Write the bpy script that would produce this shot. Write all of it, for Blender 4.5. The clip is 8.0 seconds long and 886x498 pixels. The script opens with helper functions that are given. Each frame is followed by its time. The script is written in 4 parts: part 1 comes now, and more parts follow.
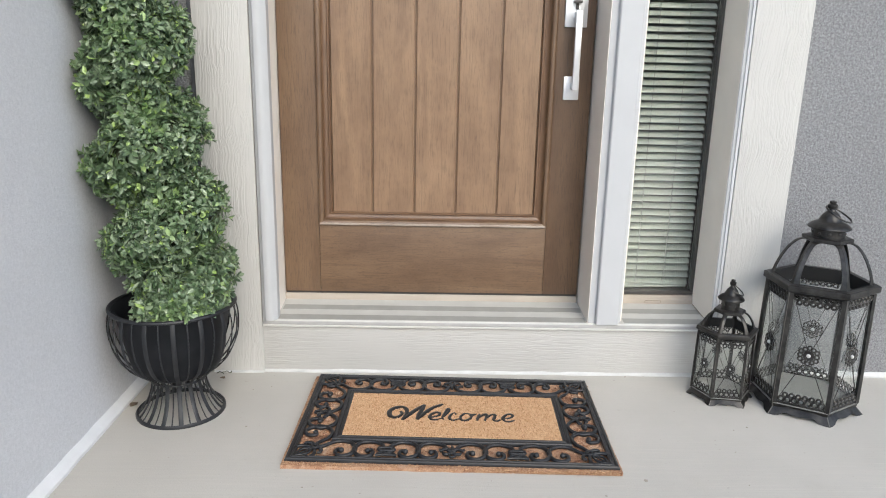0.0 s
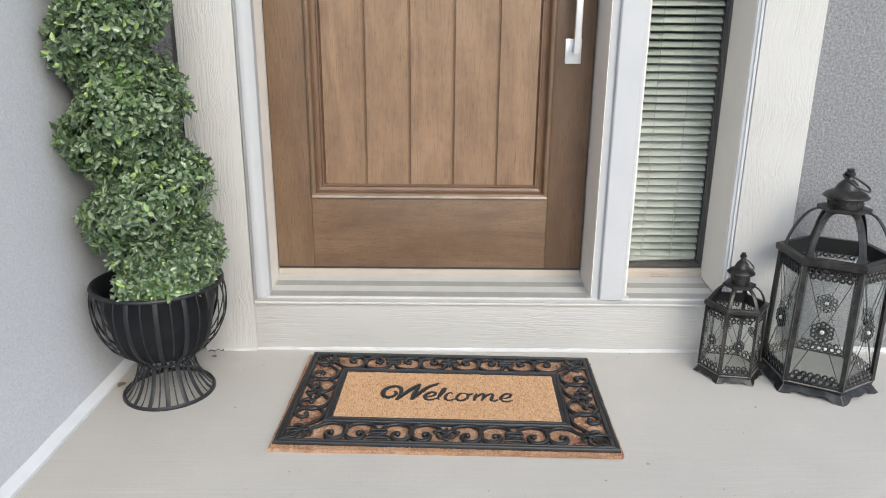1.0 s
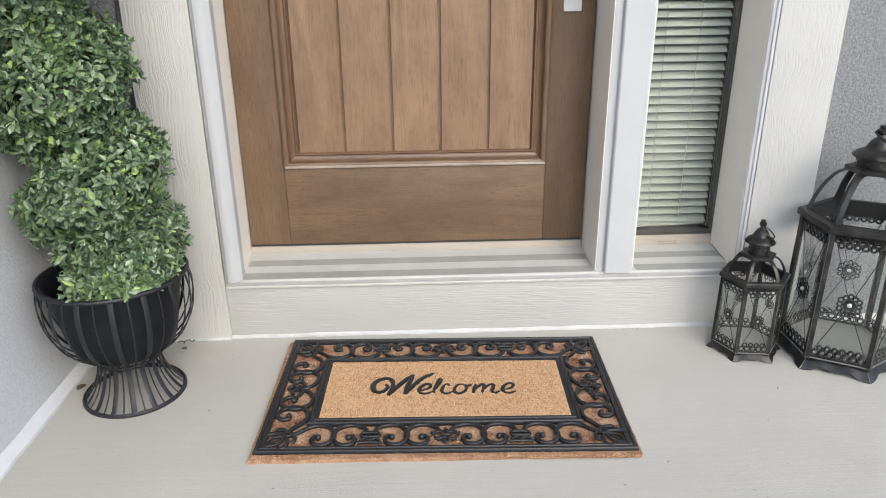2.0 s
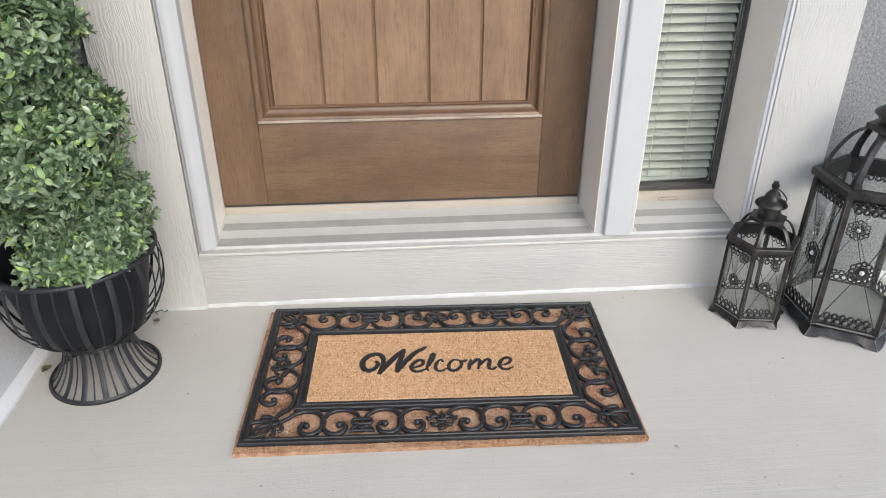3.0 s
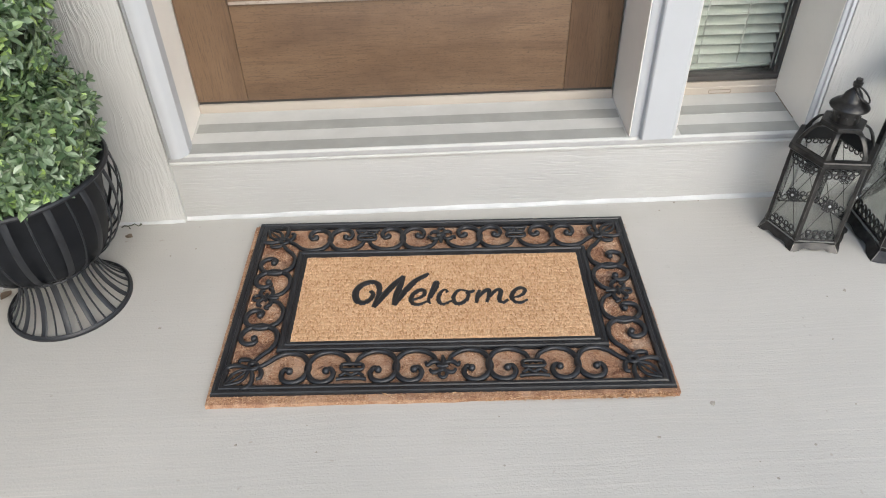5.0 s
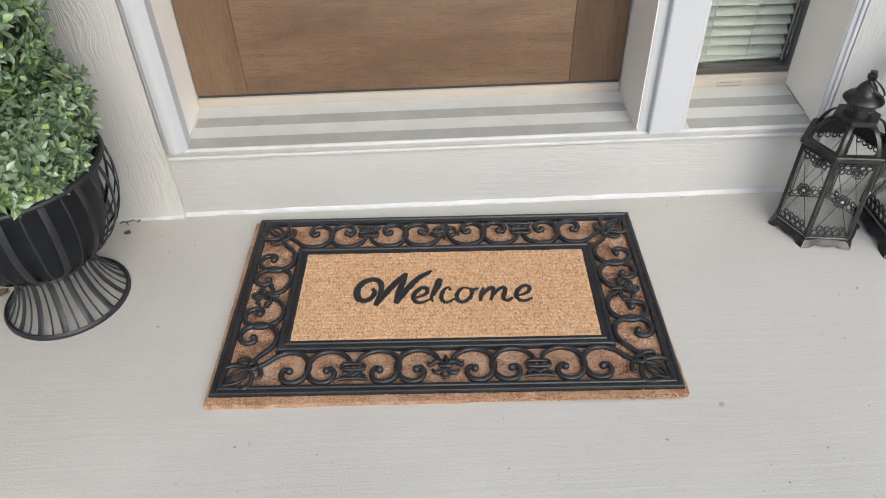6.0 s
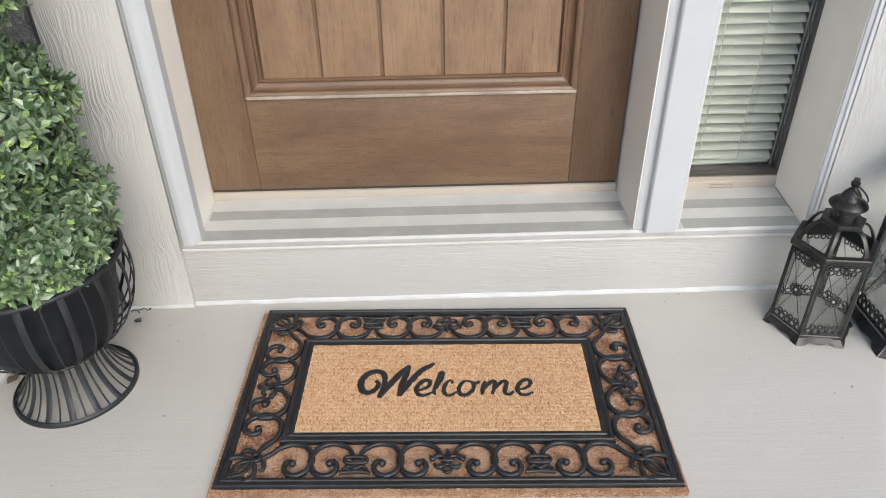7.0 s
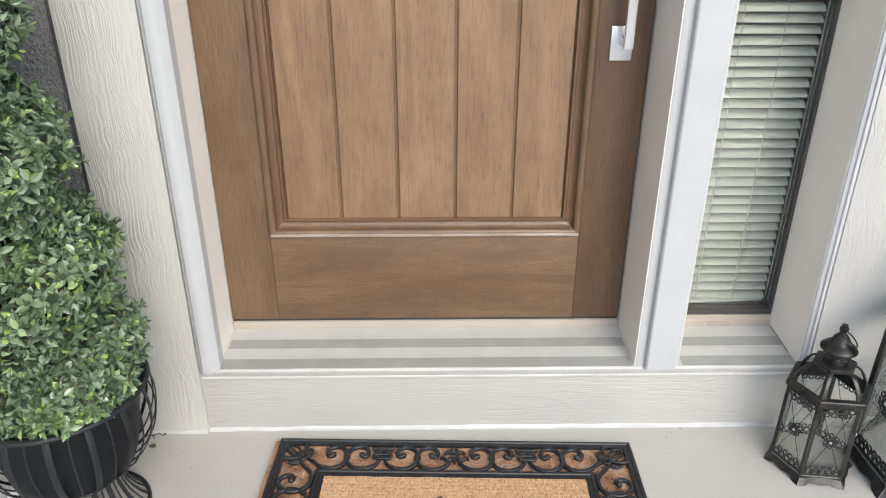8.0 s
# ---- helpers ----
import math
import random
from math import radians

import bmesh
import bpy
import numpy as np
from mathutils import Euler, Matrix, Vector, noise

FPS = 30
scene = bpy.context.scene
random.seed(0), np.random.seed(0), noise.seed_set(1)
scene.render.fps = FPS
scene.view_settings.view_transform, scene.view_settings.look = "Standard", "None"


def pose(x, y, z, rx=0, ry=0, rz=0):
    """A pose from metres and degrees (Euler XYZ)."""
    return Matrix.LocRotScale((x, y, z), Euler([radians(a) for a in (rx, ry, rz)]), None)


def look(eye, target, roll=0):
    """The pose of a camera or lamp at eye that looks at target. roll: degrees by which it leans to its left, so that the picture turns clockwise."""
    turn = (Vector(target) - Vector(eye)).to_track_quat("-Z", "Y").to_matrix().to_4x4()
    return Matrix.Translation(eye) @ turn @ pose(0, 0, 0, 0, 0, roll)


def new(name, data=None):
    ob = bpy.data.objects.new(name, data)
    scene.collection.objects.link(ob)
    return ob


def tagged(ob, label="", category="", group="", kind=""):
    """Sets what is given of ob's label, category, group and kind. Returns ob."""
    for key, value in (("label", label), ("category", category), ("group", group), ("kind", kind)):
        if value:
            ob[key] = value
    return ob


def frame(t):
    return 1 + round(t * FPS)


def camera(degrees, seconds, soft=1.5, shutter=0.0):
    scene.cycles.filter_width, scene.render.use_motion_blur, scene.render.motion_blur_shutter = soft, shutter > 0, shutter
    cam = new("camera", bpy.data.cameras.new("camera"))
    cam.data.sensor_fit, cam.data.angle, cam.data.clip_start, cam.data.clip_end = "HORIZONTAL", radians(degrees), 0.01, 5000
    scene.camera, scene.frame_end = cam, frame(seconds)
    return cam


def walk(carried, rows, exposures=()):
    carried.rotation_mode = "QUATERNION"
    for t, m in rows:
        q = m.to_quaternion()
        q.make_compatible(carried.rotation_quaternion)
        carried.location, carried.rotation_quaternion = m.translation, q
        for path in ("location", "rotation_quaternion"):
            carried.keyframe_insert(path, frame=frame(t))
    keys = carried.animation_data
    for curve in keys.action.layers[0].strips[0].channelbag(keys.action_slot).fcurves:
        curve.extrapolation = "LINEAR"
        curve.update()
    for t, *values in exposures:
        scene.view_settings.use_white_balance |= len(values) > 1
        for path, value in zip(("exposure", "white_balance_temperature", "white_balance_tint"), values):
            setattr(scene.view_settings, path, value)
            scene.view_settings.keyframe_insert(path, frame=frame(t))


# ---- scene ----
cam = camera(63.7, 8.0, soft=1.05)
PATH = [
    (0, (-0.014, -1.957, 0.9), (0.028, -0.024, 0.389), 1.2),
    (0.5, (0.022, -1.93, 0.895), (0.034, -0.007, 0.348), 1.1),
    (1, (0.034, -1.876, 0.889), (0.04, 0.034, 0.296), 0.5),
    (1.5, (0.026, -1.774, 0.889), (0.052, 0.116, 0.234), -0.2),
    (3, (-0.031, -1.513, 0.961), (0.106, 0.239, 0.007), 0.0),
    (3.5, (-0.031, -1.439, 0.965), (0.098, 0.251, -0.098), 0.1),
    (4, (0.005, -1.356, 0.959), (0.1, 0.274, -0.196), -0.2),
    (4.5, (0.027, -1.298, 0.948), (0.087, 0.271, -0.291), -0.9),
    (6, (0.037, -1.235, 0.928), (0.064, 0.286, -0.37), -1.8),
    (6.5, (0.036, -1.239, 0.945), (0.066, 0.34, -0.282), -1.4),
    (7, (0.031, -1.256, 0.972), (0.065, 0.405, -0.142), -0.9),
    (7.5, (0.02, -1.273, 1.016), (0.057, 0.468, 0.031), -0.3),
    (8, (0.015, -1.297, 1.061), (0.046, 0.513, 0.21), 0.1),
]
walk(cam, [(t, look(eye, target, roll)) for t, eye, target, roll in PATH], [(0.0, 0.89, 5690, 5), (3.0, 0.93, 5710, 5), (6.0, 0.875, 5710, 5), (7.0, 0.93, 5710, 5), (8.0, 1.0, 5710, 5)])

# ---- light ----
world = bpy.data.worlds.new("overcast_sky")
scene.world = world
world.use_nodes = True
wn = world.node_tree
sky = wn.nodes.new("ShaderNodeTexSky")
sky.sky_type, sky.sun_disc = "NISHITA", False
sky.sun_elevation, sky.sun_rotation = radians(36), radians(159)
sky.dust_density, sky.air_density, sky.ozone_density = 4.0, 1.0, 0.4
wn.nodes["Background"].inputs["Strength"].default_value = 0.15
wn.links.new(sky.outputs[0], wn.nodes["Background"].inputs["Color"])
sun = new("sun", bpy.data.lights.new("sun", "SUN"))
sun.data.energy, sun.data.angle, sun.data.color = 0.42, radians(120), (0.985, 0.99, 1.0)
sun.matrix_world = look((2.4, -6.3, 5.0), (0, 0, 0))


# ---- materials ----
class Nodes:
    """A small builder round one material's node tree."""

    def __init__(self, name):
        self.mat = bpy.data.materials.new(name)
        self.mat.use_nodes = True
        self.tree = self.mat.node_tree
        self.bsdf = self.tree.nodes["Principled BSDF"]
        self.coord = self.add("ShaderNodeTexCoord").outputs["Object"]

    def add(self, kind, **inputs):
        node = self.tree.nodes.new(kind)
        for key, value in inputs.items():
            self.put(node, key, value)
        return node

    def put(self, node, key, value):
        if hasattr(value, "is_linked"):
            self.tree.links.new(value, node.inputs[key])
        else:
            node.inputs[key].default_value = value

    def mapped(self, scale, rotation=(0, 0, 0)):
        node = self.add("ShaderNodeMapping", Vector=self.coord, Scale=scale, Rotation=rotation)
        return node.outputs["Vector"]

    def noise(self, scale, detail=4.0, rough=0.55, vector=None, distortion=0.0):
        node = self.add("ShaderNodeTexNoise", Vector=vector or self.coord, Scale=scale, Detail=detail, Roughness=rough, Distortion=distortion)
        return node.outputs["Fac"]

    def ramp(self, fac, stops):
        node = self.add("ShaderNodeValToRGB", Fac=fac)
        els = node.color_ramp.elements
        while len(els) < len(stops):
            els.new(0.5)
        for el, (at, col) in zip(els, stops):
            el.position = at
            el.color = (*col, 1) if hasattr(col, "__len__") else (col, col, col, 1)
        return node.outputs["Color"]

    def mix(self, fac, a, b, blend="MIX"):
        node = self.tree.nodes.new("ShaderNodeMix")
        node.data_type, node.blend_type = "RGBA", blend
        for socket, value in ((node.inputs[0], fac), (node.inputs[6], a), (node.inputs[7], b)):
            if hasattr(value, "is_linked"):
                self.tree.links.new(value, socket)
            else:
                socket.default_value = value if socket.type == "VALUE" else (*value, 1)
        return node.outputs[2]

    def math(self, op, a, b=0.0):
        node = self.tree.nodes.new("ShaderNodeMath")
        node.operation = op
        self.put(node, 0, a), self.put(node, 1, b)
        return node.outputs[0]

    def bump(self, height, strength=0.3, distance=0.002, normal=None):
        node = self.add("ShaderNodeBump", Height=height, Strength=strength, Distance=distance)
        if normal:
            self.put(node, "Normal", normal)
        return node.outputs["Normal"]

    def done(self, colour, rough=0.5, metal=0.0, normal=None, spec=0.5):
        self.put(self.bsdf, "Base Color", colour if hasattr(colour, "is_linked") else (*colour, 1))
        self.put(self.bsdf, "Roughness", rough)
        self.put(self.bsdf, "Metallic", metal)
        self.put(self.bsdf, "Specular IOR Level", spec)
        if normal:
            self.put(self.bsdf, "Normal", normal)
        return self.mat


def stucco(name, light, dark, relief=0.8):
    n = Nodes(name)
    big = n.noise(1.7, 5)
    colour = n.ramp(n.noise(160, 3), [(0.3, dark), (0.7, light)])
    colour = n.mix(n.ramp(big, [(0.35, 0.0), (0.7, 0.35)]), colour, tuple(c * 0.86 for c in dark))
    grain = n.noise(115, 4, 0.6)
    pits = n.noise(420, 2, 0.5)
    h = n.math("ADD", grain, n.math("MULTIPLY", pits, 0.4))
    return n.done(colour, 0.9, 0, n.bump(h, relief, 0.006), 0.25)


def painted(name, colour, rough=0.45, bump=0.08, dirt=0.12, scale=6.0):
    n = Nodes(name)
    worn = tuple(c * (1 - dirt) for c in colour)
    col = n.ramp(n.noise(scale, 6, 0.6), [(0.3, worn), (0.65, colour)])
    col = n.mix(n.ramp(n.noise(90, 3), [(0.62, 0.0), (0.8, 0.5)]), col, worn)
    return n.done(col, n.math("ADD", n.math("MULTIPLY", n.noise(25, 3), 0.2), rough - 0.1), 0, n.bump(n.noise(140, 3), bump, 0.001), 0.4)


def embossed(name, colour, along):
    """Painted fibre-cement board with a pressed wood grain that runs along one axis."""
    n = Nodes(name)
    scale = (74, 74, 3.4) if along == "z" else (4.2, 76, 92)
    wander = n.noise(3.2 if along == "z" else 2.4, 3)
    v = n.mapped(scale)
    shifted = n.add("ShaderNodeVectorMath", )
    shifted.operation = "ADD"
    n.put(shifted, 0, v)
    push = n.add("ShaderNodeCombineXYZ", X=n.math("MULTIPLY", wander, 7.0 if along == "z" else 0.8), Y=0.0, Z=n.math("MULTIPLY", wander, 5.0 if along == "z" else 3.0))
    n.put(shifted, 1, push.outputs[0])
    lines = n.noise(1.6, 2.5, 0.5, shifted.outputs[0])
    ridge = n.ramp(lines, [(0.38, 0.0), (0.5, 1.0), (0.62, 0.1)])
    patch = n.ramp(n.noise(5.5, 2), [(0.38, 0.1), (0.6, 1.0)])
    h = n.math("MULTIPLY", ridge, patch)
    col = n.mix(n.ramp(n.noise(4, 4), [(0.3, 0.0), (0.75, 0.6)]), colour, tuple(c * 0.9 for c in colour))
    return n.done(col, 0.5, 0, n.bump(h, 0.62 if along == "z" else 0.50, 0.0018, n.bump(n.noise(200, 2), 0.1, 0.001)), 0.4)


def wood(name, along, a, b, c):
    n = Nodes(name)
    v = n.mapped((330, 330, 18) if along == "z" else (18, 330, 330))
    fine = n.noise(1.0, 5, 0.65, v, 0.4)
    broad = n.noise(1.0, 3, 0.55, n.mapped((14, 14, 3.0) if along == "z" else (3.2, 14, 18)), 0.8)
    col = n.ramp(broad, [(0.28, a), (0.52, b), (0.75, c)])
    col = n.mix(n.ramp(fine, [(0.34, 0.6), (0.49, 0.0)]), col, tuple(x * 0.58 for x in a))
    fleck = n.noise(1.0, 2, 0.5, n.mapped((520, 520, 45) if along == "z" else (110, 520, 560)))
    col = n.mix(n.ramp(fleck, [(0.33, 0.4 if along == "z" else 0.6), (0.42, 0.0)]), col, tuple(x * 0.45 for x in a))
    col = n.mix(n.ramp(n.noise(2.6, 4), [(0.42, 0.0), (0.72, 0.4)]), col, tuple(x * 0.62 for x in b))
    col = n.mix(n.ramp(n.noise(9, 5, 0.7), [(0.46, 0.0), (0.70, 0.28)]), col, tuple(x * 1.10 for x in c))
    rough = n.math("ADD", n.math("MULTIPLY", fine, 0.3), 0.34)
    relief = n.bump(fine, 0.32, 0.0012)
    n.put(n.bsdf, "Coat Weight", 0.5), n.put(n.bsdf, "Coat Roughness", 0.32), n.put(n.bsdf, "Coat Normal", relief)
    return n.done(col, rough, 0, relief, 0.4)


def concrete():
    n = Nodes("painted_concrete")
    col = n.ramp(n.noise(1.4, 6, 0.6), [(0.3, (0.39, 0.373, 0.337)), (0.7, (0.462, 0.443, 0.403))])
    sway = n.add("ShaderNodeCombineXYZ", X=0.0, Y=n.math("MULTIPLY", n.noise(2.2, 2), 5.0), Z=0.0).outputs[0]
    def swept(scale, detail):
        add = n.add("ShaderNodeVectorMath")
        n.put(add, 0, n.mapped(scale)), n.put(add, 1, sway)
        return n.noise(1.0, detail, 0.6, add.outputs[0])
    brushed = swept((3.5, 120, 1), 3)
    front = n.add("ShaderNodeSeparateXYZ", Vector=n.coord).outputs["Y"]
    worn = n.ramp(n.math("ADD", n.math("MULTIPLY", front, -1.0), n.math("MULTIPLY", n.noise(3.0, 3), 0.3)), [(0.42, 0.22), (0.80, 1.0)])
    patches = n.math("MULTIPLY", worn, n.ramp(n.noise(2.4, 3), [(0.36, 0.25), (0.60, 1.0)]))
    col = n.mix(n.math("MULTIPLY", patches, n.ramp(brushed, [(0.45, 0.0), (0.72, 0.28)])), col, (0.545, 0.508, 0.44))
    lines = swept((2.2, 300, 1), 2)
    col = n.mix(n.math("MULTIPLY", patches, n.ramp(lines, [(0.60, 0.0), (0.68, 0.34)])), col, (0.60, 0.565, 0.50))
    dark_lines = swept((1.6, 230, 1), 2)
    col = n.mix(n.math("MULTIPLY", patches, n.ramp(dark_lines, [(0.66, 0.0), (0.72, 0.26)])), col, (0.33, 0.305, 0.265))
    grit = n.ramp(n.noise(190, 2, 0.5), [(0.66, 0.0), (0.74, 0.5)])
    col = n.mix(grit, col, (0.34, 0.31, 0.265))
    spots = n.ramp(n.noise(52, 2, 0.4), [(0.735, 0.0), (0.775, 0.6)])
    col = n.mix(spots, col, (0.31, 0.275, 0.23))
    stains = n.ramp(n.noise(6.5, 5, 0.7), [(0.56, 0.0), (0.76, 0.38)])
    col = n.mix(stains, col, (0.39, 0.365, 0.32))
    blot = n.ramp(n.noise(17, 2, 0.5), [(0.72, 0.0), (0.78, 0.35)])
    col = n.mix(blot, col, (0.29, 0.275, 0.25))
    h = n.math("ADD", n.math("MULTIPLY", brushed, 0.9), n.math("ADD", n.math("MULTIPLY", lines, 0.5), n.noise(260, 2)))
    return n.done(col, n.math("ADD", n.math("MULTIPLY", n.noise(8, 4), 0.25), 0.42), 0, n.bump(h, 0.27, 0.002), 0.4)


def metal(name, dark, light, rough, metallic, scale=30.0, bump=0.15, spec=0.5):
    n = Nodes(name)
    wear = n.noise(scale, 5, 0.65)
    col = n.ramp(wear, [(0.35, dark), (0.72, light)])
    return n.done(col, n.math("ADD", n.math("MULTIPLY", wear, 0.3), rough - 0.12), metallic, n.bump(n.noise(scale * 6, 3), bump, 0.0008), spec)


def rubber():
    n = Nodes("black_rubber")
    dust = n.noise(22, 5, 0.7)
    col = n.ramp(dust, [(0.45, (0.0100, 0.0106, 0.0122)), (0.85, (0.029, 0.030, 0.033))])
    return n.done(col, n.math("ADD", n.math("MULTIPLY", dust, 0.3), 0.25), 0, n.bump(n.noise(180, 4), 0.4, 0.0009), 0.42)


def coir(name, a, b, c, patchy=0.0):
    n = Nodes(name)
    knots = n.add("ShaderNodeTexVoronoi", Vector=n.mapped((125, 165, 60)), Scale=1.0, Randomness=0.55).outputs["Distance"]
    streak = n.noise(1.0, 3, 0.6, n.mapped((90, 130, 90)))
    weave = n.math("ADD", n.math("MULTIPLY", streak, 0.5), n.math("SUBTRACT", 0.52, n.math("MULTIPLY", knots, 0.3)))
    fibre = n.noise(420, 3, 0.7)
    col = n.ramp(weave, [(0.36, a), (0.5, b), (0.64, c)])
    col = n.mix(n.ramp(fibre, [(0.35, 0.65), (0.55, 0.0)]), col, tuple(x * 0.5 for x in a))
    col = n.mix(n.ramp(n.noise(9, 3), [(0.45, 0.0), (0.7, 0.35)]), col, a)
    if patchy:
        col = n.mix(n.ramp(n.noise(34, 3), [(0.50, 0.0), (0.61, patchy)]), col, (0.52, 0.385, 0.275))
        col = n.mix(n.ramp(n.noise(24, 3, 0.6, n.mapped((1, 1.3, 1), (0, 0, 0.7))), [(0.48, 0.0), (0.60, patchy)]), col, (0.12, 0.048, 0.030))
    h = n.math("ADD", weave, n.math("MULTIPLY", fibre, 0.5))
    return n.done(col, 0.95, 0, n.bump(h, 0.9, 0.004), 0.1)


def leafy(name, islands):
    n = Nodes(name)
    if islands:
        pick = n.tree.nodes.new("ShaderNodeNewGeometry").outputs["Random Per Island"]
    else:
        own = n.tree.nodes.new("ShaderNodeObjectInfo").outputs["Random"]
        geo = n.tree.nodes.new("ShaderNodeNewGeometry").outputs["Random Per Island"]
        pick = n.math("FRACT", n.math("ADD", n.math("MULTIPLY", own, 0.5), geo))
    col = n.ramp(pick, [(0.0, (0.022, 0.042, 0.019)), (0.28, (0.066, 0.112, 0.048)), (0.58, (0.138, 0.194, 0.106)), (0.85, (0.240, 0.300, 0.192)), (0.94, (0.26, 0.37, 0.11)), (1.0, (0.35, 0.48, 0.12))])
    col = n.mix(n.ramp(n.noise(45, 2), [(0.42, 0.0), (0.75, 0.35)]), col, (0.20, 0.26, 0.17))
    col = n.mix(n.ramp(n.noise(9, 2), [(0.48, 0.0), (0.75, 0.4)]), col, (0.14, 0.24, 0.06))
    n.put(n.bsdf, "Transmission Weight", 0.0)
    return n.done(col, 0.38, 0, n.bump(n.noise(300, 2), 0.15, 0.0008), 0.6)


def glass(name, tint, rough):
    n = Nodes(name)
    n.put(n.bsdf, "Transmission Weight", 1.0)
    n.put(n.bsdf, "IOR", 1.45)
    haze = n.noise(14, 4)
    return n.done(tint, n.math("ADD", n.math("MULTIPLY", haze, rough), 0.0), 0)


def plain(name, colour, rough=0.6, metallic=0.0):
    n = Nodes(name)
    col = n.ramp(n.noise(40, 4), [(0.3, tuple(c * 0.85 for c in colour)), (0.7, colour)])
    return n.done(col, rough, metallic, n.bump(n.noise(200, 2), 0.08, 0.001))


M_STUCCO = stucco("grey_stucco", (0.300, 0.301, 0.307), (0.165, 0.167, 0.173), 1.0)
# West wall stucco, its tone lifted to stand in for missing light.
M_SMOOTH_LIT = stucco("lit_smooth_stucco", (0.545, 0.550, 0.570), (0.47, 0.476, 0.496), 0.30)
M_FLOOR = concrete()
M_BOARD = embossed("greige_board_upright", (0.48, 0.472, 0.450), "z")
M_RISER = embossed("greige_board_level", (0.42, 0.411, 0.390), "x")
M_WHITE = painted("white_vinyl", (0.43, 0.436, 0.444), 0.42, 0.04, 0.06)
# Jamb tone raised and warmed in place of bounced light.
M_JAMB_LIT = painted("greige_jamb_bounce", (0.78, 0.735, 0.665), 0.45, 0.05, 0.08)
M_CAULK = painted("white_caulk", (0.52, 0.52, 0.51), 0.6, 0.3, 0.2, 14)
M_CAP = painted("beige_threshold_cap", (0.41, 0.362, 0.305), 0.5, 0.1, 0.12)
M_ALU = metal("satin_aluminium", (0.44, 0.437, 0.41), (0.51, 0.505, 0.475), 0.50, 0.0, 12, 0.05)
M_ALU_DARK = metal("darker_grey_aluminium", (0.265, 0.265, 0.245), (0.33, 0.33, 0.305), 0.55, 0.0, 12, 0.05)
WOOD_A, WOOD_B, WOOD_C = (0.132, 0.077, 0.041), (0.178, 0.109, 0.060), (0.226, 0.145, 0.083)
M_PLANK = wood("stained_plank_grain", "z", *[tuple(k * 1.16 for k in c) for c in (WOOD_A, WOOD_B, WOOD_C)])
FRAME_TONE = [tuple(k * g for k, g in zip(c, (0.76, 0.74, 0.71))) for c in (WOOD_A, WOOD_B, WOOD_C)]
M_WOOD_V = wood("stained_stile_grain", "z", *FRAME_TONE)
# Lock stile wood, darker than the hinge stile.
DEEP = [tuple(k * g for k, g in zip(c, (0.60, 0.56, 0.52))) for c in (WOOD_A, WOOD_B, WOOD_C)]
M_WOOD_DEEP = wood("darker_brown_stile", "z", *DEEP)
M_WOOD_H = wood("stained_rail_grain", "x", *FRAME_TONE)
# Cove wood, darker and redder than the frame.
DARK_COVE = [tuple(k * g for k, g in zip(c, (0.72, 0.64, 0.56))) for c in (WOOD_A, WOOD_B, WOOD_C)]
M_COVE_V = wood("darker_cove_upright", "z", *DARK_COVE)
M_COVE_H = wood("darker_cove_level", "x", *DARK_COVE)
# Worn edge with the highlight it catches painted into the wood.
M_WORN_LIT = wood("worn_highlit_moulding_edge", "x", (0.20, 0.145, 0.105), (0.33, 0.27, 0.22), (0.42, 0.365, 0.32))
M_GASKET = plain("dark_gasket", (0.035, 0.032, 0.03), 0.6)
M_BRONZE = plain("dark_glazing_bead", (0.06, 0.055, 0.05), 0.5)
M_NICKEL = metal("satin_nickel", (0.62, 0.62, 0.63), (0.78, 0.78, 0.79), 0.32, 0.9, 8, 0.03)
M_SLAT = painted("off_white_blind_slat", (0.41, 0.435, 0.385), 0.5, 0.03, 0.06)
M_CORD = plain("blind_cord", (0.30, 0.30, 0.28), 0.8)
M_PANE = glass("window_glass", (0.965, 0.98, 0.965), 0.02)
M_LGLASS = glass("lantern_glass", (0.955, 0.975, 0.965), 0.02)
M_IRON = metal("aged_pewter_paint", (0.010, 0.0097, 0.0095), (0.054, 0.051, 0.047), 0.33, 0.45, 34, 0.3, 0.5)
# Near-black tone for the inner faces of collar and ribs.
M_NEAR_BLACK = plain("near_black_inside", (0.006, 0.006, 0.006), 0.8)
# Plate grey, lightened to carry the light it would reflect.
M_PLATE = plain("plate_reflection_grey", (0.22, 0.22, 0.205), 0.5, 0.2)
M_SEAM = plain("pale_solder_seam", (0.14, 0.134, 0.122), 0.4, 0.5)
M_JEWEL = plain("clear_bead", (0.55, 0.55, 0.54), 0.15)
M_POT = metal("matt_black_metal", (0.007, 0.008, 0.010), (0.014, 0.015, 0.018), 0.5, 0.0, 20, 0.12, 0.2)
M_STRAP = metal("black_steel_strap", (0.010, 0.011, 0.013), (0.022, 0.023, 0.026), 0.42, 0.0, 40, 0.15, 0.35)
M_SOIL = plain("dark_potting_soil", (0.02, 0.016, 0.013), 0.95)
M_RUBBER = rubber()
M_COIR = coir("golden_coir", (0.43, 0.24, 0.120), (0.59, 0.355, 0.19), (0.71, 0.475, 0.285))


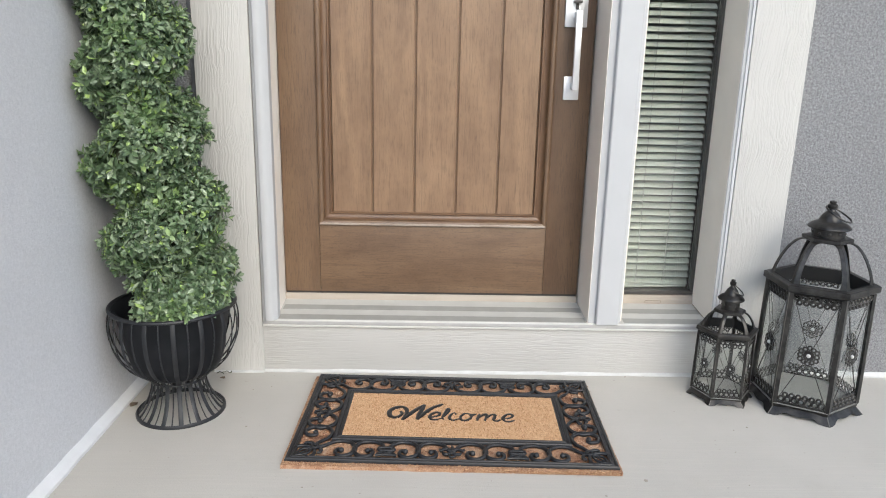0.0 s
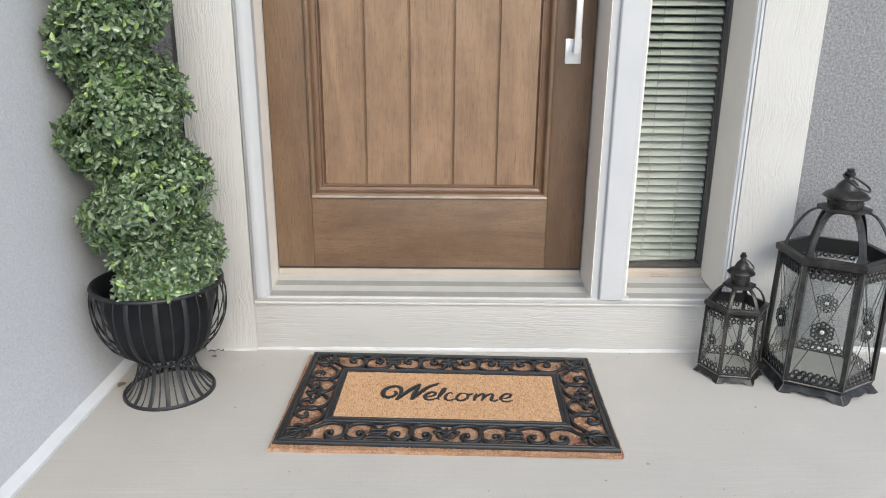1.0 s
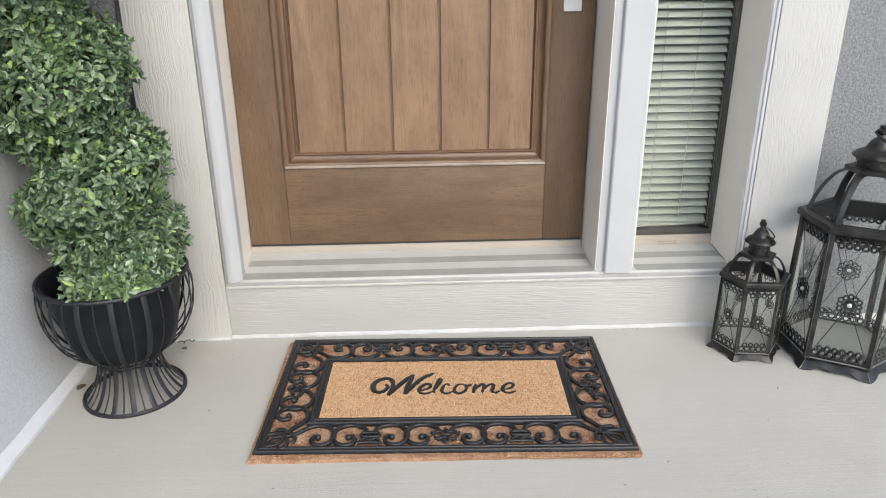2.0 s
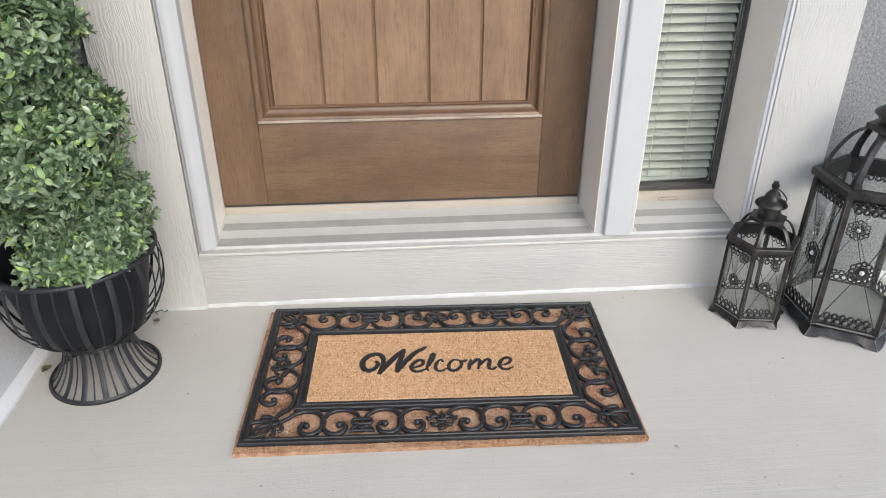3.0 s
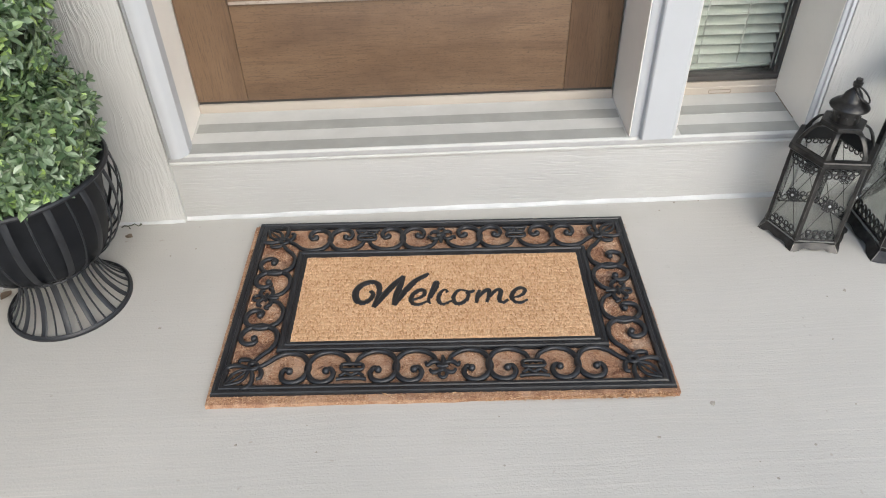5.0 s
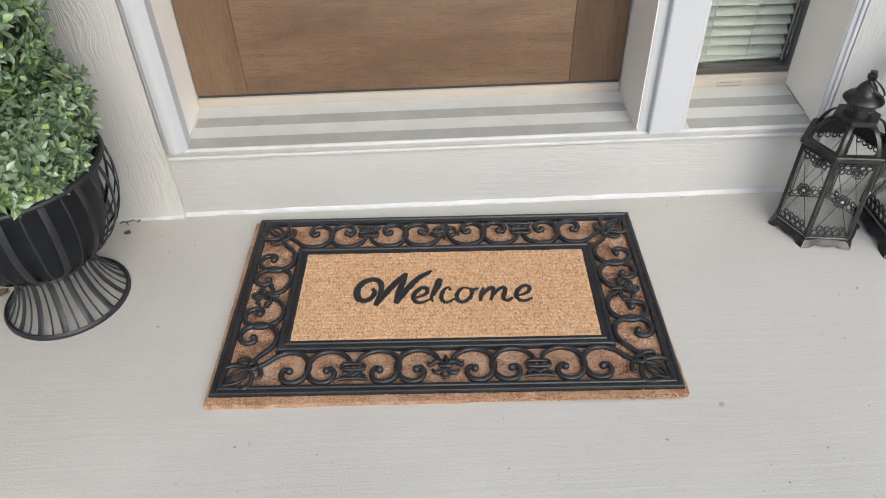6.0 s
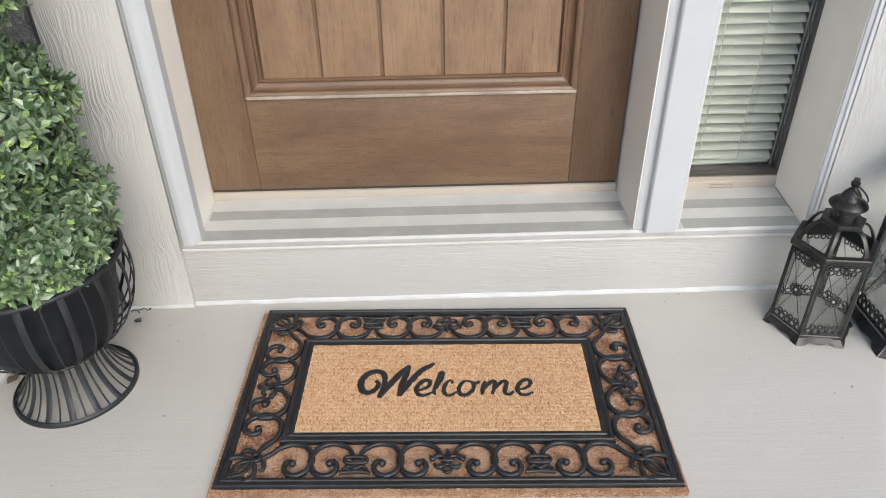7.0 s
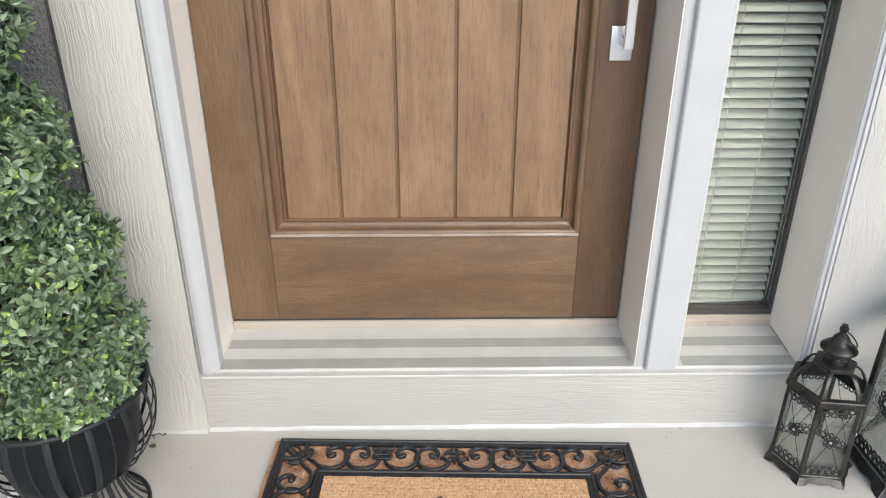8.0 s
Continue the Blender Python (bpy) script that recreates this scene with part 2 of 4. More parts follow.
def tufted(name, stops, patchy=0.0):
    """Loose fibres, each of its own shade."""
    n = Nodes(name)
    pick = n.tree.nodes.new("ShaderNodeNewGeometry").outputs["Random Per Island"]
    col = n.mix(n.ramp(n.noise(300, 2), [(0.4, 0.0), (0.7, 0.4)]), n.ramp(pick, stops), (0.4, 0.25, 0.13))
    if patchy:
        col = n.mix(n.ramp(n.noise(34, 3), [(0.50, 0.0), (0.61, patchy)]), col, (0.52, 0.385, 0.275))
        col = n.mix(n.ramp(n.noise(24, 3, 0.6, n.mapped((1, 1.3, 1), (0, 0, 0.7))), [(0.48, 0.0), (0.60, patchy)]), col, (0.12, 0.048, 0.030))
    return n.done(col, 0.9, 0, None, 0.15)


M_TUFT = tufted("golden_fibre", [(0.0, (0.30, 0.165, 0.075)), (0.25, (0.47, 0.285, 0.145)), (0.7, (0.55, 0.35, 0.195)), (1.0, (0.62, 0.425, 0.255))])
M_TUFT_RED = tufted("reddish_fibre", [(0.0, (0.12, 0.045, 0.026)), (0.4, (0.34, 0.165, 0.088)), (0.75, (0.56, 0.35, 0.21)), (1.0, (0.70, 0.53, 0.39))], 0.85)
M_TUFT_RIM = tufted("russet_fibre", [(0.0, (0.22, 0.10, 0.05)), (0.4, (0.42, 0.25, 0.135)), (0.8, (0.54, 0.355, 0.21)), (1.0, (0.68, 0.47, 0.30))])
M_COIR_RED = coir("reddish_coir", (0.26, 0.125, 0.07), (0.36, 0.205, 0.118), (0.46, 0.29, 0.18), 0.3)
M_LEAF = leafy("boxwood_leaf", True)
M_SPRIG = leafy("boxwood_sprig", False)
M_STEM_CORE = plain("stem_and_shade_core", (0.035, 0.045, 0.02), 0.8)
M_DEAD = plain("dry_leaf_brown", (0.22, 0.17, 0.125), 0.9)
M_DIRT = plain("grey_brown_dirt", (0.31, 0.28, 0.235), 0.9)
M_CEIL = painted("unseen_ceiling_white", (0.72, 0.72, 0.70), 0.6)
M_ROOM = plain("interior_wall", (0.25, 0.24, 0.22), 0.9)
M_GROUND = plain("pale_ground", (0.33, 0.31, 0.27), 0.95)


# ---- mesh helpers ----
def box(bm, x0, x1, y0, y1, z0, z1, bevel=0.0, segs=2):
    made = bmesh.ops.create_cube(bm, size=1.0, matrix=Matrix.Translation(((x0 + x1) / 2, (y0 + y1) / 2, (z0 + z1) / 2)) @ Matrix.Diagonal((x1 - x0, y1 - y0, z1 - z0, 1)))
    if bevel:
        edges = list({e for v in made["verts"] for e in v.link_edges})
        bmesh.ops.bevel(bm, geom=edges, offset=bevel, segments=segs, affect="EDGES", profile=0.6)
    return bm


def boxed(*args, **kw):
    return box(bmesh.new(), *args, **kw)


def prism(bm, outline, axis, a, b):
    """Extrude an outline of (p, q) along an axis from a to b. axis x: (y, z); y: (x, z); z: (x, y)."""
    def at(p, q, s):
        return {"x": (s, p, q), "y": (p, s, q), "z": (p, q, s)}[axis]
    lo = [bm.verts.new(at(p, q, a)) for p, q in outline]
    hi = [bm.verts.new(at(p, q, b)) for p, q in outline]
    k = len(outline)
    bm.faces.new(lo), bm.faces.new(hi[::-1])
    for i in range(k):
        bm.faces.new((lo[i], hi[i], hi[(i + 1) % k], lo[(i + 1) % k]))
    bmesh.ops.recalc_face_normals(bm, faces=bm.faces)
    return bm


def lathe(bm, profile, segs=48, centre=(0, 0), close=False, turn=0.0):
    """Turn a profile of (radius, z) round the upright axis; segs 6 gives a hexagon."""
    rings = []
    for r, z in profile:
        rings.append([bm.verts.new((centre[0] + r * math.cos(turn + i * math.tau / segs), centre[1] + r * math.sin(turn + i * math.tau / segs), z)) for i in range(segs)])
    if close:
        rings.append(rings[0])
    for a, b in zip(rings, rings[1:]):
        for i in range(segs):
            j = (i + 1) % segs
            bm.faces.new((a[i], a[j], b[j], b[i]))
    return bm


def tube(bm, pts, radius, sides=6, up=None, flat=1.0, closed=False):
    """A round or flattened rod along points. radius: one number or one a point. flat: height over width, seen against up."""
    pts = [Vector(p) for p in pts]
    k = len(pts)
    rad = radius if hasattr(radius, "__len__") else [radius] * k
    rings = []
    for i, p in enumerate(pts):
        ahead = pts[(i + 1) % k] if closed else pts[min(i + 1, k - 1)]
        back = pts[i - 1] if closed else pts[max(i - 1, 0)]
        d = (ahead - back).normalized()
        u = Vector(up) if up else (Vector((0, 0, 1)) if abs(d.z) < 0.9 else Vector((0, 1, 0)))
        side = d.cross(u).normalized()
        top = side.cross(d).normalized()
        rings.append([bm.verts.new(p + side * (math.cos(s) * rad[i]) + top * (math.sin(s) * rad[i] * flat)) for s in (j * math.tau / sides for j in range(sides))])
    pairs = list(zip(rings, rings[1:])) + ([(rings[-1], rings[0])] if closed else [])
    for a, b in pairs:
        for j in range(sides):
            bm.faces.new((a[j], a[(j + 1) % sides], b[(j + 1) % sides], b[j]))
    if not closed:
        bm.faces.new(rings[0][::-1]), bm.faces.new(rings[-1])
    return bm


def smooth_line(pts, steps=6):
    """A Catmull-Rom line through points."""
    pts = [Vector(p) for p in pts]
    ext = [pts[0] * 2 - pts[1]] + pts + [pts[-1] * 2 - pts[-2]]
    out = []
    for a, b, c, d in zip(ext, ext[1:], ext[2:], ext[3:]):
        for s in range(steps):
            t = s / steps
            out.append(0.5 * (2 * b + (c - a) * t + (2 * a - 5 * b + 4 * c - d) * t * t + (3 * b - a - 3 * c + d) * t ** 3))
    return out + [pts[-1]]


def finish(bm, name, material, smooth=40):
    bmesh.ops.recalc_face_normals(bm, faces=bm.faces)
    me = bpy.data.meshes.new(name)
    bm.to_mesh(me)
    bm.free()
    me.materials.append(material)
    if smooth:
        me.shade_smooth()
        me.set_sharp_from_angle(angle=radians(smooth))
    return me


def thing(name, label, category, at=(0, 0, 0), turn=0.0, group="", kind=""):
    ob = new(name)
    ob.matrix_basis = pose(*at, 0, 0, turn)
    return tagged(ob, label, category, group, kind)


def part(name, bm, material, parent, label="", smooth=40):
    me = bm if isinstance(bm, bpy.types.Mesh) else finish(bm, name, material, smooth)
    ob = new(name, me)
    ob.parent = parent
    return tagged(ob, label)


def structure(name, bm, material, label, category, smooth=30):
    return tagged(new(name, finish(bm, name, material, smooth)), label, category, kind="structure")


# ---- the porch shell ----
WALL_L, BACK, TOP = -0.822, 0.012, 2.75
structure("floor", boxed(-2.6, 5.0, -5.0, 0.04, -0.14, 0.0), M_FLOOR, "greige painted concrete porch floor with small stains", "floor")
structure("ground", boxed(-60, 60, -80, 40, -0.6, -0.3), M_GROUND, "pale flat ground beyond the porch", "ground")
# The backdrop is unseen, added to darken what the window glass reflects.
structure("backdrop", boxed(-50, 60, -34, -33, -0.3, 5.0), plain("backdrop_green", (0.10, 0.12, 0.075), 0.95), "unseen plain green backdrop that darkens the window's reflection", "backdrop")
structure("wall_west", boxed(WALL_L - 0.2, WALL_L, -1.05, 0.3, 0.0, TOP), M_SMOOTH_LIT, "smooth grey stucco porch side wall, light put into its pale tone", "wall")
back_l = structure("wall_north_1", boxed(WALL_L, -0.50, BACK + 0.008, 0.3, 0.0, TOP), M_STUCCO, "grey textured stucco wall beside the door", "wall")
structure("wall_north_2", boxed(0.88, 3.4, BACK, 0.3, 0.0, TOP), M_STUCCO, "grey textured stucco wall beyond the window trim", "wall")
structure("wall_north_3", boxed(-0.50, 0.88, 0.02, 0.3, 2.32, TOP), M_STUCCO, "grey textured stucco wall over the door", "wall")
structure("wall_north_4", boxed(-0.50, 0.88, 0.02, 0.3, -0.1, 0.135), M_STUCCO, "masonry under the door sill", "wall")
# Unseen ceiling, its short depth chosen for how light enters.
structure("ceiling", boxed(-1.1, 3.4, -0.7, 0.3, TOP, TOP + 0.12), M_CEIL, "unseen white porch ceiling, depth set to shape the light", "ceiling")
# the dim room behind the door and the window
structure("interior_floor", boxed(-1.2, 2.0, 0.3, 2.4, 0.08, 0.17), M_ROOM, "dim floor inside the house", "floor")
structure("interior_wall", boxed(-1.2, 2.0, 2.4, 2.5, 0.08, TOP), M_ROOM, "dim wall inside the house", "wall")
structure("interior_wall_west", boxed(-1.3, -1.2, 0.3, 2.5, 0.08, TOP), M_ROOM, "dim side wall inside the house", "wall")
structure("interior_wall_east", boxed(2.0, 2.1, 0.3, 2.5, 0.08, TOP), M_ROOM, "dim side wall inside the house", "wall")
structure("interior_ceiling", boxed(-1.3, 2.1, 0.3, 2.5, TOP, TOP + 0.1), M_ROOM, "dim ceiling inside the house", "ceiling")


def strip(axis, a, b, p, q, w, h, seed, step=0.03, wave=0.2):
    """A run of hand-laid caulk of uneven height. axis y: along y on a wall at x = p; axis x: along x at y = p."""
    bm = bmesh.new()
    rng = random.Random(seed)
    k = max(2, int((b - a) / step))
    prev = None
    for i in range(k + 1):
        s = a + (b - a) * i / k
        hh, ww = h * rng.uniform(1 - wave, 1 + 0.7 * wave), w * rng.uniform(1 - wave, 1 + wave)
        sec = [(0, 0), (ww, 0), (ww, hh * 0.35), (ww * 0.45, hh * 0.85), (0, hh)]
        ring = [bm.verts.new((p + d, s, q + z) if axis == "y" else (s, p - d, q + z)) for d, z in sec]
        if prev:
            for j in range(5):
                bm.faces.new((prev[j], prev[(j + 1) % 5], ring[(j + 1) % 5], ring[j]))
        else:
            bm.faces.new(ring)
        prev = ring
    bm.faces.new(prev[::-1])
    return bm


structure("baseboard_1", strip("y", -1.05, 0.01, WALL_L, 0.0, 0.021, 0.024, 1, 0.06, 0.05), painted("white_strip_paint", (0.62, 0.63, 0.64), 0.5, 0.2, 0.1, 14), "white painted strip along the foot of the stucco wall", "baseboard")
structure("baseboard_2", strip("x", 1.0, 3.4, BACK, 0.0, 0.010, 0.016, 2), M_CAULK, "white painted strip along the foot of the stucco wall", "baseboard")
structure("baseboard_3", strip("x", -0.49, 0.83, 0.0, 0.0, 0.005, 0.009, 3, 0.045, 0.2), M_CAULK, "uneven white caulk line under the door step", "baseboard")
structure("baseboard_4", strip("x", -0.637, -0.492, -0.008, 0.0, 0.004, 0.006, 4), M_CAULK, "thin white caulk line under the trim board", "baseboard")

structure("trim_1", boxed(-0.637, -0.4905, -0.008, 0.04, 0.0, 2.45, bevel=0.002), M_BOARD, "greige wood-grain trim board beside the door", "trim")
structure("trim_2", boxed(0.836, 0.990, -0.008, 0.04, 0.0, 2.45, bevel=0.002), M_BOARD, "greige wood-grain trim board beside the window", "trim")
structure("trim_3", boxed(-0.487, 0.833, -0.008, 0.04, 2.31, 2.45, bevel=0.002), M_BOARD, "greige wood-grain trim board over the door", "trim")
structure("trim_4", boxed(-0.653, -0.640, 0.010, 0.022, 0.0, 2.45, bevel=0.002), plain("slate_grey_strip", (0.10, 0.105, 0.12), 0.6), "smooth dark slate-grey strip beside the trim board", "trim")
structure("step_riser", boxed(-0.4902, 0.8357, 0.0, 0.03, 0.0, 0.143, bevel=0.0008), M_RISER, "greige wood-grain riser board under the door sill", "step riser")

# ---- sill with its grey bands ----
sill = thing("door_sill", "satin aluminium door sill with darker grey bands", "door sill", kind="structure")
part("sill_deck", prism(bmesh.new(), [(-0.006, 0.143), (-0.008, 0.145), (-0.008, 0.148), (-0.005, 0.150), (-0.005, 0.162), (-0.002, 0.1650), (0.150, 0.1775), (0.30, 0.1775), (0.30, 0.136), (0.004, 0.136), (0.004, 0.143)], "x", -0.4885, 0.834), M_ALU, sill)
part("sill_nosing", boxed(-0.4885, 0.834, -0.0068, -0.0048, 0.1515, 0.1612, bevel=0.0004), metal("dull_grey_nosing", (0.33, 0.325, 0.315), (0.41, 0.405, 0.39), 0.5, 0.0, 12, 0.05), sill, "dull grey front edge of the sill")
part("foot_seam", tube(bmesh.new(), [(0.8155, 0.142, 0.1782), (0.8155, 0.05, 0.1700), (0.8200, 0.03, 0.1685), (0.8225, 0.004, 0.1662)], 0.0011, 5), M_DEAD, sill, "brown dirt line at the foot of the jamb")
for y0, y1, z0, z1 in ((0.001, 0.0340, 0.16525, 0.16796), (0.0715, 0.1040, 0.17105, 0.17372)):
    part("grey_band", prism(bmesh.new(), [(y0, z0 - 0.002), (y0, z0 + 0.0006), (y1, z1 + 0.0006), (y1, z1 - 0.002)], "x", -0.446, 0.452), M_ALU_DARK, sill, "matt darker grey band along the sill")
    part("grey_band", prism(bmesh.new(), [(y0, z0 - 0.002), (y0, z0 + 0.0006), (y1, z1 + 0.0006), (y1, z1 - 0.002)], "x", 0.565, 0.815), M_ALU_DARK, sill, "matt darker grey band along the sill")
part("threshold_cap", boxed(-0.452, 0.452, 0.146, 0.25, 0.176, 0.1965, bevel=0.002), M_CAP, sill, "beige threshold cap under the door")


# ---- frame: brick mould, jambs, mullion ----
def mould(name, x_out, x_in, label, slim=False):
    """White casing with a stepped profile: x_out at the wall board, x_in at the jamb."""
    s = 1 if x_in > x_out else -1
    w = abs(x_in - x_out)
    prof = [(0, 0.03), (0, -0.005), (0.05, -0.0085), (0.14, -0.0098), (0.17, -0.0125), (0.25, -0.0155), (0.42, -0.0165), (0.60, -0.0155), (0.72, -0.0125), (0.82, -0.007), (0.92, -0.003), (1.0, 0.002), (1.0, 0.03)]
    if slim:
        prof = [(0, 0.03), (0, -0.004), (0.08, -0.0085), (0.32, -0.0105), (0.52, -0.0105), (0.58, -0.0065), (0.94, -0.0050), (1.0, -0.003), (1.0, 0.03)]
    prof = [(p * w, q) for p, q in prof]
    bm = prism(bmesh.new(), [(x_out + s * p, q) for p, q in prof], "z", 0.1645, 2.305)
    return structure(name, bm, M_WHITE, label, "trim", 32)


mould("casing_1", -0.4888, -0.4455, "white stepped casing beside the front door")
mould("casing_2", 0.8345, 0.8168, "white stepped casing beside the narrow window", True)
structure("jamb_1", prism(bmesh.new(), [(-0.4885, 0.0302), (-0.4500, 0.0302), (-0.4535, 0.20), (-0.4885, 0.20)], "z", 0.170, 2.27), M_JAMB_LIT, "greige painted door jamb, toned lighter for bounced light", "door jamb")
# The bright jamb face runs forward over the casing's flank to lighten it.
structure("jamb_2", prism(bmesh.new(), [(0.4535, 0.20), (0.4566, 0.0012), (0.5525, 0.0012), (0.5525, 0.018), (0.560, 0.018), (0.560, 0.20)], "z", 0.1665, 2.27), M_JAMB_LIT, "greige painted post between door and window, toned lighter for bounced light", "door jamb")
structure("jamb_3", prism(bmesh.new(), [(0.816, 0.20), (0.816, -0.0015), (0.834, -0.0015), (0.834, 0.20)], "z", 0.1665, 2.27), M_JAMB_LIT, "greige painted window jamb, toned lighter for bounced light", "window jamb")
structure("jamb_4", boxed(-0.4885, 0.834, 0.03, 0.20, 2.27, 2.31), M_JAMB_LIT, "greige painted head jamb", "door jamb")
structure("casing_3", prism(bmesh.new(), [(0.4572, 0.0178), (0.4575, 0.002), (0.4595, 0.0), (0.4765, 0.0), (0.478, -0.012), (0.481, -0.0145), (0.540, -0.0145), (0.543, -0.012), (0.545, -0.002), (0.552, 0.0), (0.552, 0.012)], "z", 0.1655, 2.305), M_WHITE, "white cover board on the post between door and window", "trim", 18)

# ---- front door ----
DF = 0.148
door = thing("door_1", "closed brown stained panel front door with vertical planks", "door", kind="structure")
part("stile", boxed(-0.450, -0.343, DF, DF + 0.044, 0.2035, 2.235, bevel=0.0015), M_WOOD_V, door)
part("stile", boxed(0.343, 0.450, DF, DF + 0.044, 0.2035, 2.235, bevel=0.0015), M_WOOD_DEEP, door, "darker brown lock stile")
part("bottom_rail", boxed(-0.3425, 0.3425, DF, DF + 0.044, 0.2035, 0.4150, bevel=0.0015), M_WOOD_H, door)
part("top_rail", boxed(-0.3425, 0.3425, DF, DF + 0.044, 2.05, 2.235, bevel=0.0015), M_WOOD_H, door)
part("sweep", boxed(-0.450, 0.450, DF + 0.004, DF + 0.04, 0.1965, 0.2035), M_GASKET, door, "dark rubber door sweep")
# the sticking: a stepped frame of four mitred runs that leads down to the planks
PX, PZ0, PZ1 = 0.343, 0.4145, 2.05
BEAD = [(0.0, 0.006), (0.0, -0.005), (0.002, -0.0075), (0.005, -0.0088), (0.010, -0.0085), (0.014, -0.0055), (0.0165, -0.001), (0.0165, 0.006)]
COVE = [(0.0167, 0.014), (0.0167, 0.0015), (0.020, 0.0065), (0.025, 0.0095), (0.031, 0.0100), (0.0335, 0.0070), (0.0375, 0.0070), (0.0395, 0.0110), (0.0395, 0.016)]


def sticking(run, corner_a, corner_b, inward_a, inward_b):
    bm = bmesh.new()
    ends = []
    for (cx, cz), (ix, iz) in ((corner_a, inward_a), (corner_b, inward_b)):
        ends.append([bm.verts.new((cx + ix * p, DF + q, cz + iz * p)) for p, q in run])
    k = len(run)
    for i in range(k):
        bm.faces.new((ends[0][i], ends[0][(i + 1) % k], ends[1][(i + 1) % k], ends[1][i]))
    bm.faces.new(ends[0]), bm.faces.new(ends[1][::-1])
    return bm


RUNS = (((-PX, PZ0), (-PX, PZ1), (1, 1), (1, -1)), ((PX, PZ0), (PX, PZ1), (-1, 1), (-1, -1)), ((-PX, PZ0), (PX, PZ0), (1, 1), (-1, 1)), ((-PX, PZ1), (PX, PZ1), (1, -1), (-1, -1)))
for i, ends in enumerate(RUNS):
    part("moulding", sticking(BEAD, *ends), M_WOOD_V if i < 2 else M_WOOD_H, door, smooth=50)
    part("cove", sticking(COVE, *ends), M_COVE_V if i < 2 else M_COVE_H, door, "darker reddish cove of the moulding", 35)
edges_x = [-0.304, -0.183, -0.058, 0.066, 0.190, 0.304]
for a, b in zip(edges_x, edges_x[1:]):
    part("plank", prism(bmesh.new(), [(a + 0.0018, DF + 0.018), (a + 0.0020, DF + 0.0150), (a + 0.0044, DF + 0.0115), (b - 0.0044, DF + 0.0115), (b - 0.0020, DF + 0.0150), (b - 0.0018, DF + 0.018)], "z", 0.4535, 2.03), M_PLANK, door)
part("groove_backing", boxed(-0.34, 0.34, DF + 0.0160, DF + 0.04, 0.416, 2.04), M_WOOD_V, door)
part("worn_highlight_ridge", boxed(-PX + 0.003, PX - 0.003, DF - 0.0088, DF - 0.004, PZ0 + 0.0015, PZ0 + 0.0088, bevel=0.0012), M_WORN_LIT, door, "pale ridge of the moulding, worn edge and painted highlight")

handle = part("door_handle", boxed(0.369, 0.413, DF - 0.008, DF, 0.797, 0.863, bevel=0.0015), M_NICKEL, door, "satin nickel handle set with a square bar grip")
part("upper_plate", boxed(0.361, 0.424, DF - 0.010, DF, 0.998, 1.13, bevel=0.0015), M_NICKEL, handle)
grip = bmesh.new()
box(grip, 0.385, 0.403, DF - 0.052, DF - 0.040, 0.826, 1.040, bevel=0.002)
box(grip, 0.387, 0.401, DF - 0.042, DF - 0.006, 0.829, 0.845, bevel=0.001)
box(grip, 0.387, 0.401, DF - 0.042, DF - 0.008, 1.022, 1.038, bevel=0.001)
part("grip", grip, M_NICKEL, handle)
part("thumb_latch", box(boxed(0.382, 0.404, DF - 0.030, DF - 0.009, 1.062, 1.069, bevel=0.001), 0.389, 0.397, DF - 0.016, DF - 0.009, 1.046, 1.066), M_BRONZE, handle, "dark thumb latch")

# ---- narrow window with its blind ----
WF = 0.146
window = thing("window_1", "narrow sidelight window with dark glazing bead", "window", kind="structure")
part("window_sill", prism(bmesh.new(), [(WF, 0.1772), (WF, 0.192), (WF + 0.003, 0.1945), (WF + 0.003, 0.205), (WF + 0.05, 0.207), (WF + 0.05, 0.1772)], "x", 0.5605, 0.8155), M_CAP, window, "beige bottom rail of the window")
bead = bmesh.new()
box(bead, 0.5605, 0.8155, WF + 0.004, WF + 0.034, 0.2075, 0.219, bevel=0.001)
box(bead, 0.8085, 0.8155, WF + 0.004, WF + 0.034, 0.2195, 2.26, bevel=0.001)
box(bead, 0.5605, 0.571, WF + 0.004, WF + 0.034, 0.2195, 2.26, bevel=0.001)
part("window_frame", bead, M_BRONZE, window, "dark bronze glazing bead")
pane = part("pane", boxed(0.569, 0.807, WF + 0.016, WF + 0.020, 0.216, 2.26), M_PANE, window, "clear faintly green glass pane")
pane.visible_shadow = False
slot = bmesh.new()
ring = [(0.0, 0.0), (0.046, 0.0), (0.048, 0.002), (0.048, 0.006), (0.046, 0.008), (0.0, 0.008), (-0.002, 0.006), (-0.002, 0.002)]
tube(slot, [(0.668 + x, WF - 0.0002, 0.1795 + z) for x, z in ring], 0.0007, 4, closed=True)
part("weep_cover", slot, M_DEAD, window, "oval weep-hole cover outline")

blind = thing("venetian_blind", "off-white venetian blind with half-open slats behind the glass", "blind")
SW, STILT, PITCH = 0.0130, radians(35), 0.0217
prof = []
for i in range(7):
    u = -1 + i / 3
    prof.append((u * SW, 0.0016 * (1 - u * u)))
outline = prof + [(p, q - 0.0007) for p, q in reversed(prof)]
turned = [(p * math.cos(STILT) - q * math.sin(STILT), p * math.sin(STILT) + q * math.cos(STILT)) for p, q in outline]
slat_mesh = finish(prism(bmesh.new(), turned, "x", -0.1125, 0.1215), "slat", M_SLAT)
BY = WF + 0.046
rng = random.Random(5)
for i in range(92):
    s = part("slat", slat_mesh, M_SLAT, blind)
    lean = rng.uniform(-0.25, 0.25) + (1.2 if i == 0 else 0)
    s.matrix_basis = pose(0.684, BY, 0.243 + i * PITCH, rng.uniform(-2.5, 2.5), lean, 0)
